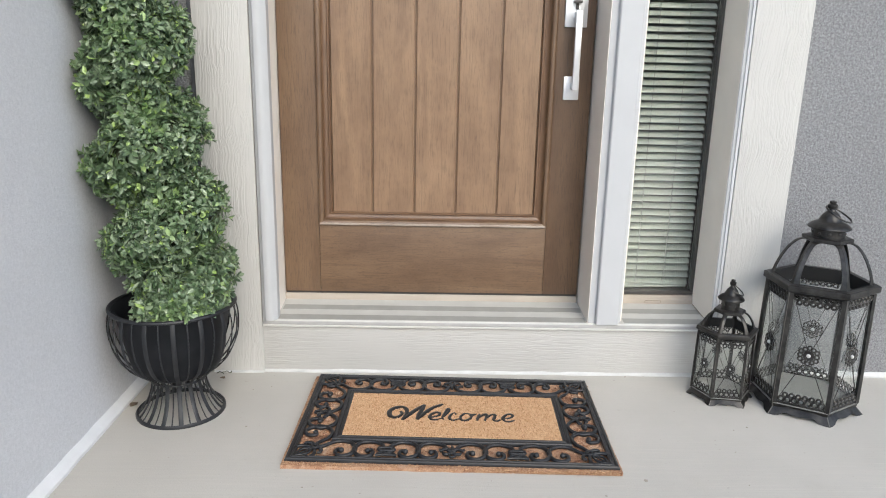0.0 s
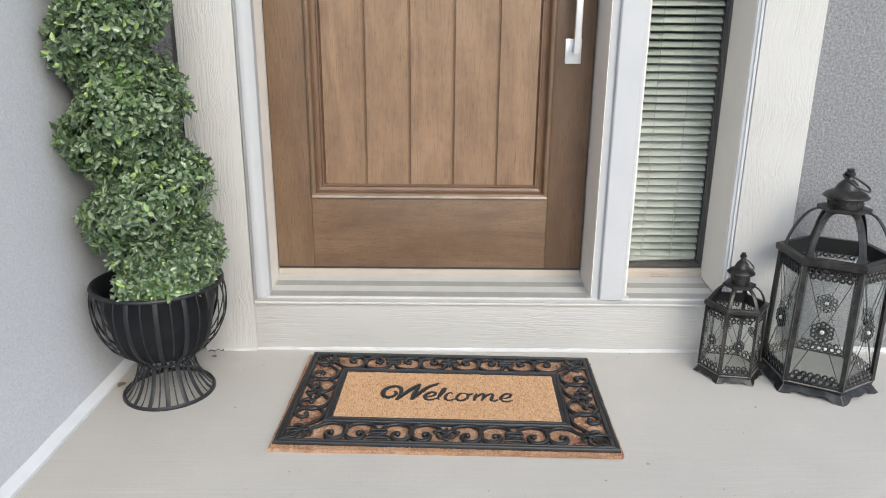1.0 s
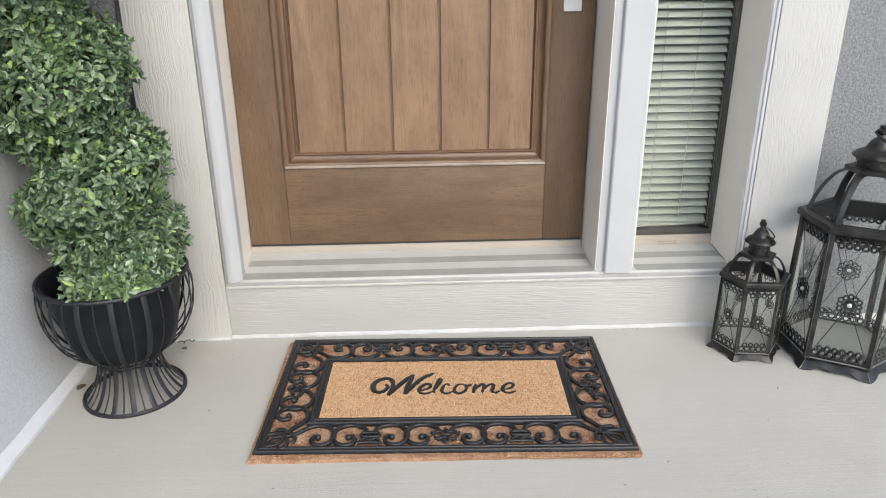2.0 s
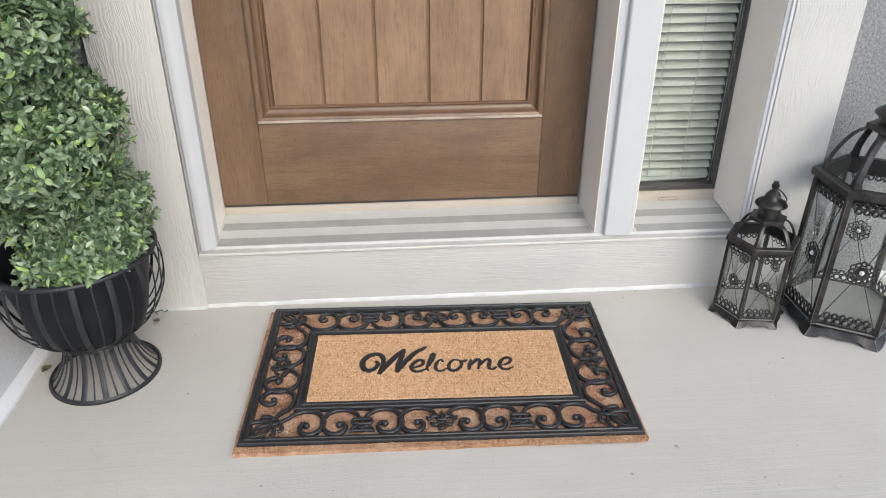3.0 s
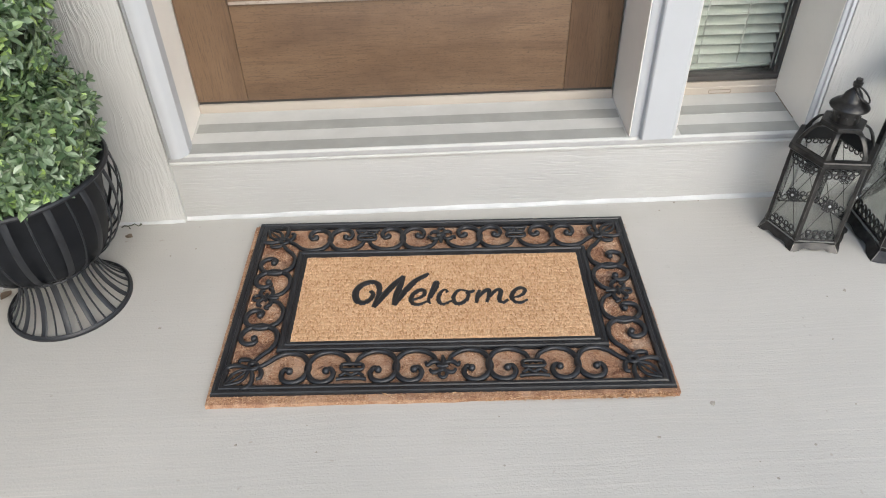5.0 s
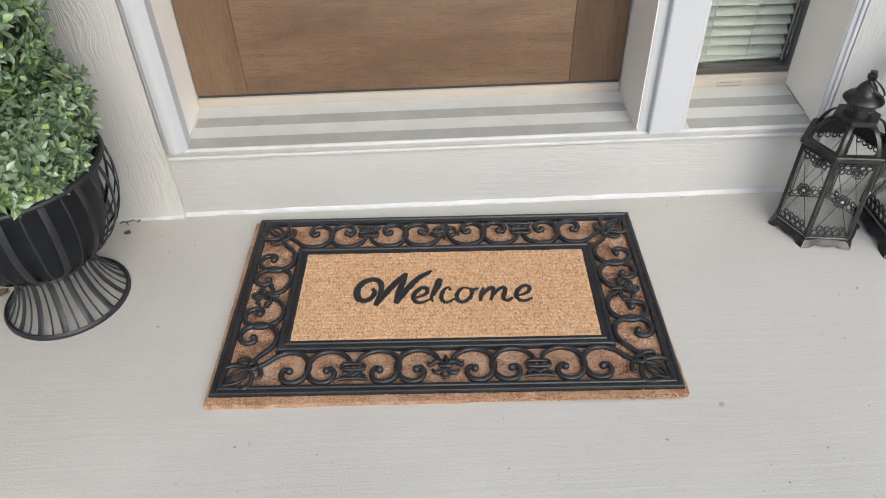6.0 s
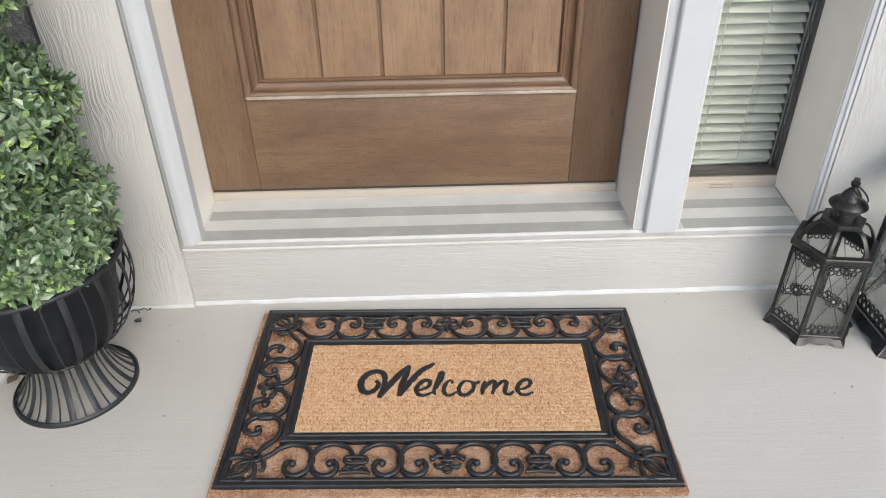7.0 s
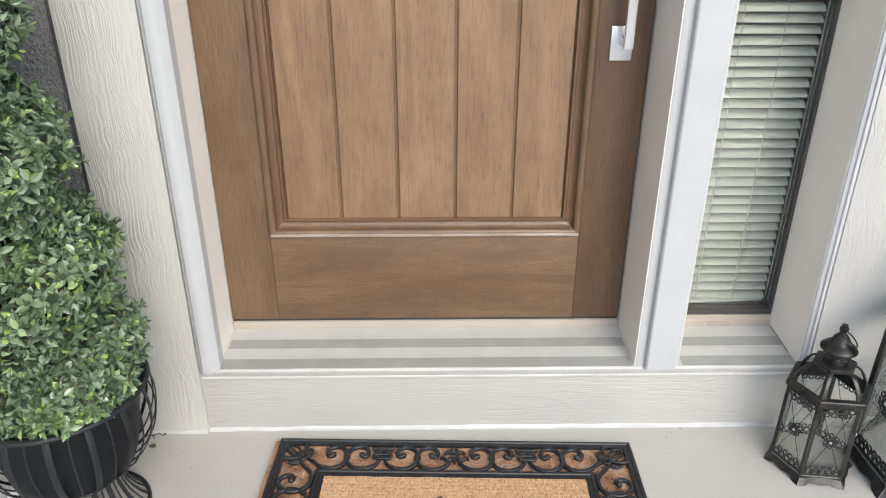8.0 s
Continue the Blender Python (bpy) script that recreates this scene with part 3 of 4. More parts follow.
bottom = part("bottom_rail", boxed(-0.1125, 0.1175, -0.012, 0.012, -0.004, 0.004, bevel=0.0015), M_SLAT, blind)
bottom.matrix_basis = pose(0.684, BY, 0.229, 28, -1.8, 0)
for x in (0.640, 0.727):
    cord = bmesh.new()
    for dy in (-0.0115, 0.0115):
        tube(cord, [(x, BY + dy, 0.236), (x + 0.001, BY + dy, 1.2), (x, BY + dy, 2.24)], 0.0008, 5)
    part("ladder_cord", cord, M_CORD, blind)
part("headrail", boxed(0.571, 0.797, BY - 0.02, BY + 0.02, 2.235, 2.27, bevel=0.002), M_SLAT, blind)


# ---- door mat ----
def local_rect_frame(w, d, inset, width, z0, z1, bm=None):
    """A raised rectangular frame with a rounded ridge section, as a closed loop with mitred corners."""
    bm = bm or bmesh.new()
    hw, hd = w / 2 - inset, d / 2 - inset
    sec = [(0, z0), (0, z0 + 0.7 * (z1 - z0)), (0.12 * width, z1), (0.36 * width, z1), (0.46 * width, z1 - 0.0022), (0.60 * width, z1 - 0.0022), (0.68 * width, z1 - 0.0004), (0.88 * width, z1 - 0.0004), (width, z1 - 0.002), (width, z0)]
    loops = []
    for sx, sy in ((-1, -1), (1, -1), (1, 1), (-1, 1)):
        loops.append([bm.verts.new((sx * (hw - p), sy * (hd - p), z)) for p, z in sec])
    k = len(sec)
    for i in range(4):
        a, b = loops[i], loops[(i + 1) % 4]
        for j in range(k):
            bm.faces.new((a[j], a[(j + 1) % k], b[(j + 1) % k], b[j]))
    return bm


def rib(bm, pts, r, z, h=1.0):
    """A half-round rubber rib along flat points."""
    tube(bm, [(x, y, z) for x, y in pts], r, 8, up=(0, 0, 1), flat=h)


MAT_W, MAT_D, RZ = 0.765, 0.456, 0.0122
coir_mat = thing("door_mat", "coir welcome mat with black rubber scrollwork border on the floor", "doormat", (0.055, -0.287, 0), -1.9)
under = boxed(-0.3875, 0.3875, -0.238, 0.232, 0.0, 0.0085)
bmesh.ops.subdivide_edges(under, edges=under.edges[:], cuts=24, use_grid_fill=True)
for v in under.verts:
    n1 = noise.noise(v.co * 60)
    if v.co.z > 0.004:
        v.co.z += 0.0012 * n1 - (0.0022 if abs(v.co.x) < 0.366 and abs(v.co.y) < 0.212 else 0.0)
    if abs(v.co.x) > 0.385 or abs(v.co.y) > 0.23:
        v.co.x += 0.0022 * n1
        v.co.y += 0.0022 * noise.noise(v.co * 47 + Vector((3, 1, 2)))
ub = part("coir_base", under, M_COIR_RED, coir_mat, "reddish brown coir base sheet")
ub.matrix_basis = pose(-0.003, -0.003, 0, 0, 0, 0.6)
part("outer_frame", local_rect_frame(MAT_W, MAT_D, 0.0, 0.0185, 0.006, 0.0165), M_RUBBER, coir_mat, "black rubber outer rim")
part("inner_frame", local_rect_frame(MAT_W, MAT_D, 0.093, 0.0215, 0.006, 0.0165), M_RUBBER, coir_mat, "black rubber inner rim")
field = boxed(-0.2685, 0.2685, -0.1135, 0.1135, 0.005, 0.0145)
bmesh.ops.subdivide_edges(field, edges=field.edges[:], cuts=40, use_grid_fill=True)
for v in field.verts:
    if v.co.z > 0.012:
        v.co.z += 0.0012 * noise.noise(v.co * 130)
part("coir_field", field, M_COIR, coir_mat, "golden coir centre panel")


def scroll(name, draw, x, y, turn, flip=1):
    """One piece of the border, drawn in its own plane and laid at a place of the mat."""
    bm = bmesh.new()
    draw(bm)
    if name == "corner_leaf":
        bmesh.ops.scale(bm, vec=(1.16, 1.16, 1), verts=bm.verts)
    if flip < 0:
        bmesh.ops.scale(bm, vec=(-1, 1, 1), verts=bm.verts)
    ob = part(name, bm, M_RUBBER, coir_mat, smooth=60)
    ob.matrix_basis = pose(x, y, RZ, 0, 0, turn)
    return ob


def curve(bm, pts, r, z=0.001, close_to=None):
    """A rib along a smooth line through flat points; r: one radius or (start, middle, end)."""
    line = smooth_line([(x, y, 0) for x, y in pts], 5)
    k = len(line) - 1
    if hasattr(r, "__len__"):
        r = [r[0] + (r[1] - r[0]) * min(1, 2 * i / k) if 2 * i < k else r[1] + (r[2] - r[1]) * (2 * i / k - 1) for i in range(k + 1)]
    rib(bm, [(p.x, p.y) for p in line], r, z)


def knob(bm, x, y, r, z=0.001):
    bmesh.ops.create_uvsphere(bm, u_segments=10, v_segments=6, radius=r, matrix=Matrix.Translation((x, y, z)))


def draw_scroll(bm):
    """A C scroll: from its foot over the crest, down the far side, and hooked back up inside."""
    R = 0.0352
    path = [(1.06, 0.10), (0.80, 0.66), (0.12, 0.99), (-0.62, 0.80), (-1.0, 0.08), (-0.80, -0.62), (-0.34, -0.92), (0.12, -0.80), (0.30, -0.42), (0.16, -0.10), (-0.10, -0.14)]
    curve(bm, [(x * R, y * R) for x, y in path], (0.0042, 0.0052, 0.0044), 0.0)
    knob(bm, -0.08 * R, -0.20 * R, 0.0066, 0.0006)


def draw_corner_scroll(bm):
    """The scroll next to a corner, whose foot runs on to the corner's knot."""
    R = 0.0345
    path = [(1.72, -0.02), (1.40, 0.16), (1.02, 0.44), (0.66, 0.78), (0.08, 0.99), (-0.62, 0.80), (-1.0, 0.08), (-0.80, -0.62), (-0.34, -0.92), (0.12, -0.80), (0.30, -0.42), (0.16, -0.10), (-0.10, -0.14)]
    curve(bm, [(x * R, y * R) for x, y in path], (0.0038, 0.0052, 0.0044), 0.0)
    knob(bm, -0.08 * R, -0.20 * R, 0.0066, 0.0006)


def draw_clasp(bm):
    ring = [(0.016, 0.004), (0.0185, -0.001), (0.016, -0.007), (0, -0.008), (-0.016, -0.007), (-0.0185, -0.001), (-0.016, 0.004), (0, 0.005)]
    curve(bm, ring + ring[:1], 0.0034, 0.0025)
    curve(bm, [(-0.020, -0.021), (-0.012, -0.014), (-0.006, -0.0155), (0, -0.0195), (0.006, -0.0155), (0.012, -0.014), (0.020, -0.021)], 0.0031, 0.0018)
    curve(bm, [(-0.025, -0.0275), (-0.012, -0.0255), (0, -0.025), (0.012, -0.0255), (0.025, -0.0275)], 0.0033, 0.0018)


def draw_fleur(bm):
    curve(bm, [(0, 0.020), (0.001, 0.010), (0, -0.006)], (0.0022, 0.0045, 0.003), 0.0025)
    for s in (-1, 1):
        curve(bm, [(0, -0.001), (s * 0.008, 0.006), (s * 0.018, 0.006), (s * 0.026, -0.001), (s * 0.0285, 0.006)], (0.0034, 0.0044, 0.0026), 0.002)
        curve(bm, [(s * 0.001, -0.006), (s * 0.008, -0.015), (s * 0.017, -0.0165), (s * 0.022, -0.010)], (0.003, 0.0042, 0.0028), 0.002)
    curve(bm, [(-0.009, -0.003), (0, -0.0045), (0.009, -0.003)], 0.0034, 0.0035)
    rib(bm, [(0.0068 * math.cos(a), -0.0195 + 0.0085 * math.sin(a)) for a in (i * math.tau / 14 for i in range(15))], 0.0030, 0.002)


def draw_corner(bm):
    """A veined leaf that points into the corner between two curled petals, tied by a ringed knot."""
    d = 0.7071
    def turned_in(u, v):
        return (-d * u - d * v, -d * u + d * v)
    for s in (-1, 1):
        curve(bm, [turned_in(u, s * v) for u, v in ((0.006, 0.001), (0.018, 0.0085), (0.030, 0.0088), (0.046, 0.0))], 0.0027, 0.0012)
        curve(bm, [turned_in(u, s * v) for u, v in ((0.003, 0.003), (0.012, 0.018), (0.024, 0.026), (0.033, 0.022), (0.030, 0.0165))], (0.0030, 0.0043, 0.0028), 0.0012)
        curve(bm, [turned_in(u, s * v) for u, v in ((-0.004, 0.003), (-0.006, 0.014), (0.002, 0.024), (0.008, 0.022))], (0.003, 0.004, 0.0026), 0.001)
    curve(bm, [turned_in(u, 0) for u in (0.008, 0.02, 0.032, 0.042)], 0.0019, 0.0012)
    rib(bm, [(0.0015 + 0.0062 * math.cos(a), 0.0015 + 0.0062 * math.sin(a)) for a in (i * math.tau / 14 for i in range(15))], 0.0034, 0.0026)


LY, LX = MAT_D / 2 - 0.0555, MAT_W / 2 - 0.0555
for side, turn in ((-1, 0), (1, 180)):
    for s in (-1, 1):
        for x, f in ((0.262, 1), (0.195, -1), (0.112, 1), (0.046, -1)):
            scroll("scroll", draw_corner_scroll if x > 0.25 else draw_scroll, s * x, side * LY, turn, f * s * (1 if side < 0 else -1))
        scroll("clasp", draw_clasp, s * 0.1535, side * LY, turn)
    scroll("fleur", draw_fleur, 0, side * LY, turn)
    for s in (-1, 1):
        for y, f in ((0.105, 1), (0.042, -1)):
            scroll("scroll", draw_corner_scroll if y > 0.1 else draw_scroll, side * LX, s * y, -90 if side < 0 else 90, f * s * side)
    scroll("fleur", draw_fleur, side * LX, 0, -90 if side < 0 else 90)
for sx, sy, turn in ((-1, -1, 0), (1, -1, 90), (1, 1, 180), (-1, 1, 270)):
    scroll("corner_leaf", draw_corner, sx * (MAT_W / 2 - 0.058), sy * (MAT_D / 2 - 0.058), turn)


# brush-script letters, each a list of strokes in millimetres: (x, y) above the base line
LETTER_W = [[(34, 38), (38, 28), (33, 14), (21, 6), (9, 14), (5, 34), (14, 54), (32, 63), (46, 56), (50, 34), (46, 12), (41, -6)],
            [(41, -6), (58, 24), (76, 54), (94, 78)], [(94, 78), (88, 48), (82, 22), (79, -2)], [(79, -2), (95, 30), (118, 64), (143, 84)]]
LETTER_E = [[(3, 12), (14, 15), (25, 24), (26, 35), (17, 38), (6, 28), (1, 14), (5, 2), (16, -1), (30, 6)]]
LETTER_L = [[(1, 4), (13, 26), (22, 52), (18, 59), (11, 36), (5, 12), (8, 0)]]
LETTER_C = [[(20, 29), (15, 37), (7, 30), (2, 14), (6, 1), (15, -1), (27, 8)]]
LETTER_O = [[(22, 35), (10, 34), (1, 16), (5, 1), (16, 0), (28, 14), (29, 30), (20, 35)], [(24, 28), (33, 30), (42, 34)]]
LETTER_M = [[(8, 35), (4, 18), (0, 0)], [(3, 12), (14, 28), (23, 35), (26, 28), (20, 1)], [(23, 12), (34, 28), (44, 35), (48, 28), (43, 8), (50, 0), (60, 8)]]
bm = bmesh.new()
for strokes, x0, w in ((LETTER_W, 0, 6.4), (LETTER_E, 109, 4.7), (LETTER_L, 138, 4.0), (LETTER_C, 159, 4.2), (LETTER_O, 188, 4.3), (LETTER_M, 231, 4.5), (LETTER_E, 297, 4.5)):
    for stroke in strokes:
        line = smooth_line([((x0 + x) / 1000, y / 1000, 0) for x, y in stroke], 7)
        k = len(line) - 1
        width = [w * 1.0 / 1000 * (0.72 + 0.38 * math.sin(math.pi * min(1, max(0, i / k)))) for i in range(k + 1)]
        tube(bm, line, width, 8, up=(0, 0, 1), flat=0.42)
lettering = part("lettering", bm, M_RUBBER, coir_mat, "black rubber script lettering that reads Welcome", 60)
lettering.matrix_basis = pose(-0.168, -0.026, 0.0150)

# loose coir fibres over the sheet and the centre panel
rng = random.Random(11)


def fibres(name, count, place, material, length, label):
    verts, faces = [], []
    for _ in range(count):
        x, y, z = place()
        a, ln, lift = rng.uniform(0, math.tau), rng.uniform(0.5, 1.2) * length, rng.uniform(0.1, 0.55)
        dx, dy, dz = math.cos(a) * ln, math.sin(a) * ln, lift * ln
        px, py = -math.sin(a) * 0.0008, math.cos(a) * 0.0008
        b = len(verts)
        verts += [(x - px, y - py, z), (x + px, y + py, z), (x + dx * 0.6, y + dy * 0.6, z + dz), (x + dx, y + dy, z + dz * 0.6)]
        faces += [(b, b + 1, b + 2), (b + 1, b + 3, b + 2)]
    me = bpy.data.meshes.new(name)
    me.from_pydata(verts, [], faces)
    me.materials.append(material)
    return tagged(part(name, me, material, coir_mat, label), kind="stuff")


def tuft_rows(name, material, label):
    """Woven coir: short bent bundles in staggered rows, each block leaning its own way."""
    verts, faces = [], []
    nx, ny, w, d = 96, 24, 0.534, 0.224
    for j in range(ny):
        for i in range(nx):
            lean = 0.30 if (i // 3 + j // 2) % 2 else -0.18
            for _ in range(3):
                x = -w / 2 + w * (i + rng.uniform(0.1, 0.9) + 0.5 * (j % 2)) / (nx + 0.5)
                y = -d / 2 + d * (j + 0.5 + rng.uniform(-0.3, 0.3)) / ny
                a = math.pi / 2 + lean + rng.uniform(-0.45, 0.45)
                ln, up, wide = rng.uniform(0.0042, 0.0064), rng.uniform(0.0006, 0.0020), rng.uniform(0.0008, 0.0014)
                ux, uy = math.cos(a), math.sin(a)
                b = len(verts)
                for t, z in ((-1.0, 0.0), (-0.45, up), (0.45, up), (1.0, 0.0)):
                    cx, cy = min(w / 2, max(-w / 2, x + ux * ln * t)), min(d / 2, max(-d / 2, y + uy * ln * t))
                    k = wide * (0.5 if abs(t) == 1 else 1.0)
                    verts += [(cx - uy * k, cy + ux * k, 0.0141 + z), (cx + uy * k, cy - ux * k, 0.0141 + z)]
                faces += [(b + q, b + q + 1, b + q + 3, b + q + 2) for q in (0, 2, 4)]
    me = bpy.data.meshes.new(name)
    me.from_pydata(verts, [], faces)
    me.materials.append(material)
    return tagged(part(name, me, material, coir_mat, label), kind="stuff")


tuft_rows("field_weave", M_TUFT, "golden coir weave of short bent fibres")


def edge_place():
    if rng.random() < 0.6:
        return rng.uniform(-0.385, 0.38), rng.uniform(-0.242, -0.222), rng.uniform(0.002, 0.0085)
    return rng.choice((-1, 1)) * rng.uniform(0.372, 0.384) - 0.001, rng.uniform(-0.238, 0.228), rng.uniform(0.002, 0.0085)


fibres("edge_fluff", 24000, edge_place, M_TUFT_RIM, 0.005, "frayed coir fibres at the rim")
fibres("border_fluff", 26000, lambda: (rng.choice((-1, 1)) * rng.uniform(0.29, 0.365) if rng.random() < 0.4 else rng.uniform(-0.36, 0.36), rng.uniform(-0.21, 0.21), 0.0062), M_TUFT_RED, 0.0048, "reddish coir fibres under the scrolls")

# ---- planter ----
PC = (-0.655, -0.240)
planter = thing("planter", "black bowl planter in a flared steel strap stand on the floor", "planter", (*PC, 0))
RIM = 0.297
bowl = lathe(bmesh.new(), [(0.0, 0.118), (0.088, 0.116), (0.103, 0.126), (0.112, 0.150), (0.122, 0.200), (0.131, 0.250), (0.140, 0.284), (0.146, RIM - 0.002), (0.143, RIM), (0.136, RIM - 0.004), (0.126, 0.25), (0.116, 0.21), (0.0, 0.208)], 64)
part("bowl", bowl, M_POT, planter, "matt black metal bowl", 50)
part("soil", lathe(bmesh.new(), [(0.0, 0.232), (0.06, 0.228), (0.117, 0.219), (0.116, 0.210)], 32), M_SOIL, planter, "dark planting foam")
part("rim", tube(bmesh.new(), [(0.150 * math.cos(a), 0.150 * math.sin(a), RIM - 0.002) for a in (i * math.tau / 72 for i in range(72))], 0.0052, 8, closed=True), M_STRAP, planter)
part("waist_ring", tube(bmesh.new(), [(0.070 * math.cos(a), 0.070 * math.sin(a), 0.098) for a in (i * math.tau / 48 for i in range(48))], 0.0028, 6, closed=True), M_STRAP, planter)
part("foot_ring", lathe(bmesh.new(), [(0.104, 0.0), (0.112, 0.0), (0.112, 0.005), (0.1085, 0.009), (0.104, 0.006)], 72, close=True), M_STRAP, planter)
SIDE = smooth_line([(0.150, 0, RIM - 0.004), (0.157, 0, 0.255), (0.151, 0, 0.20), (0.126, 0, 0.148), (0.088, 0, 0.115), (0.069, 0, 0.096), (0.068, 0, 0.078), (0.078, 0, 0.045), (0.094, 0, 0.018), (0.108, 0, 0.004)], 3)
for wide in (0.0056, 0.0017):
    strap_mesh = None
    for i in range(15):
        if strap_mesh is None:
            strap_mesh = finish(tube(bmesh.new(), SIDE, wide, 6, up=(1, 0, 0.02), flat=0.0014 / wide if wide > 0.003 else 0.9), "strap", M_STRAP, 50)
        ob = part("strap", strap_mesh, M_STRAP, planter)
        ob.matrix_basis = pose(0, 0, 0, 0, 0, (i + (0.5 if wide < 0.003 else 0)) * 360 / 15)

# ---- spiral topiary ----
topiary = thing("topiary_tree", "artificial green boxwood tree clipped into a spiral in the planter", "topiary", (*PC, 0.20))


def climb(deg):
    """Height of the coil's centre above the soil line; the turns open out towards the top."""
    n = deg / 360
    return 0.155 + 0.168 * n + 0.0075 * n * abs(n)


def spine(deg):
    """Centre of the leafy coil at a winding angle; 0 degrees faces right, the coil rises anticlockwise."""
    z = climb(deg)
    k = min(1.0, max(0.0, (z - 0.15) / 1.0))
    r = (0.083 - 0.026 * k) * (0.66 + 0.34 * min(1.0, max(0.0, (deg + 128) / 150)))
    lean = -0.13 * max(0.0, z - 0.28) - 0.018 * math.exp(-((z - 0.46) / 0.08) ** 2)
    a = radians(deg)
    return Vector((lean + 0.008 + r * math.cos(a), 0.010 * (z - 0.2) + r * math.sin(a), z))


def girth(deg):
    z = climb(deg)
    return (0.075 - 0.015 * min(1.0, max(0.0, (z - 0.15) / 1.0))) * (0.74 + 0.26 * min(1.0, max(0.0, (deg + 128) / 170)))


DEG0, DEG1 = -128, 1700
part("trunk", tube(bmesh.new(), [(0.0, 0, 0.02), (0.0, 0, 0.3), (-0.06, 0.005, 0.7), (-0.11, 0.008, 1.05)], [0.014, 0.012, 0.010, 0.006], 10), M_STEM_CORE, topiary, "dark stem inside the coil")
# Solid dark core, added as the shade between the leaves.
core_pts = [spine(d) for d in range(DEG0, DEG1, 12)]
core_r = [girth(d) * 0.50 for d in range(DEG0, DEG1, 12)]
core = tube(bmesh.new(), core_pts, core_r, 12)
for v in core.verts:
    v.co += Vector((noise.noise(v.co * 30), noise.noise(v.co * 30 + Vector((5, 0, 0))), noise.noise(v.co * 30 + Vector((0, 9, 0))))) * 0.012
part("coil_core", core, M_STEM_CORE, topiary, "dark core added inside the leafy coil in place of shade")


def leaf_shape(ln, wd):
    """A folded oval leaf that points along x: vertices and faces."""
    v = [(0, 0, 0), (0.28 * ln, 0.42 * wd, 0.10 * wd), (0.66 * ln, 0.46 * wd, 0.06 * wd), (ln, 0, -0.16 * wd), (0.66 * ln, -0.46 * wd, 0.06 * wd), (0.28 * ln, -0.42 * wd, 0.10 * wd), (0.5 * ln, 0, -0.08 * wd)]
    return v, [(0, 6, 1), (1, 6, 2), (2, 6, 3), (3, 6, 4), (4, 6, 5), (5, 6, 0)]


def sprig_data(seed):
    """A short twig along z with pairs of leaves and a rosette at its tip."""
    r = random.Random(seed)
    verts, faces = [], []
    rows = [(0.004, 2, 55), (0.011, 2, 50), (0.018, 3, 40), (0.024, 3, 22), (0.027, 2, -25)]
    for h, n, droop in rows:
        a0 = r.uniform(0, 360)
        for i in range(n):
            ln, wd = r.uniform(0.015, 0.022), r.uniform(0.0075, 0.0105)
            if h > 0.026:
                ln *= 0.7
            v, f = leaf_shape(ln, wd)
            m = pose(0, 0, h, 0, 0, a0 + i * 360 / n + r.uniform(-25, 25)) @ pose(0, 0, 0, r.uniform(-25, 25), -90 + droop + r.uniform(-18, 18) + 38, 0)
            b = len(verts)
            verts += [tuple(m @ Vector(p)) for p in v]
            faces += [tuple(b + q for q in t) for t in f]
    return verts, faces


KINDS = [sprig_data(s) for s in range(9)]
sprig_meshes = []
for verts, faces in KINDS:
    me = bpy.data.meshes.new("sprig")
    me.from_pydata(verts, [], faces)
    me.materials.append(M_SPRIG)
    sprig_meshes.append(me)

rng = random.Random(21)
all_v, all_f, base, singles = [], [], 0, 0
arrays = [np.array(v) for v, _ in KINDS]
COUNT, FILL = 5200, 1500
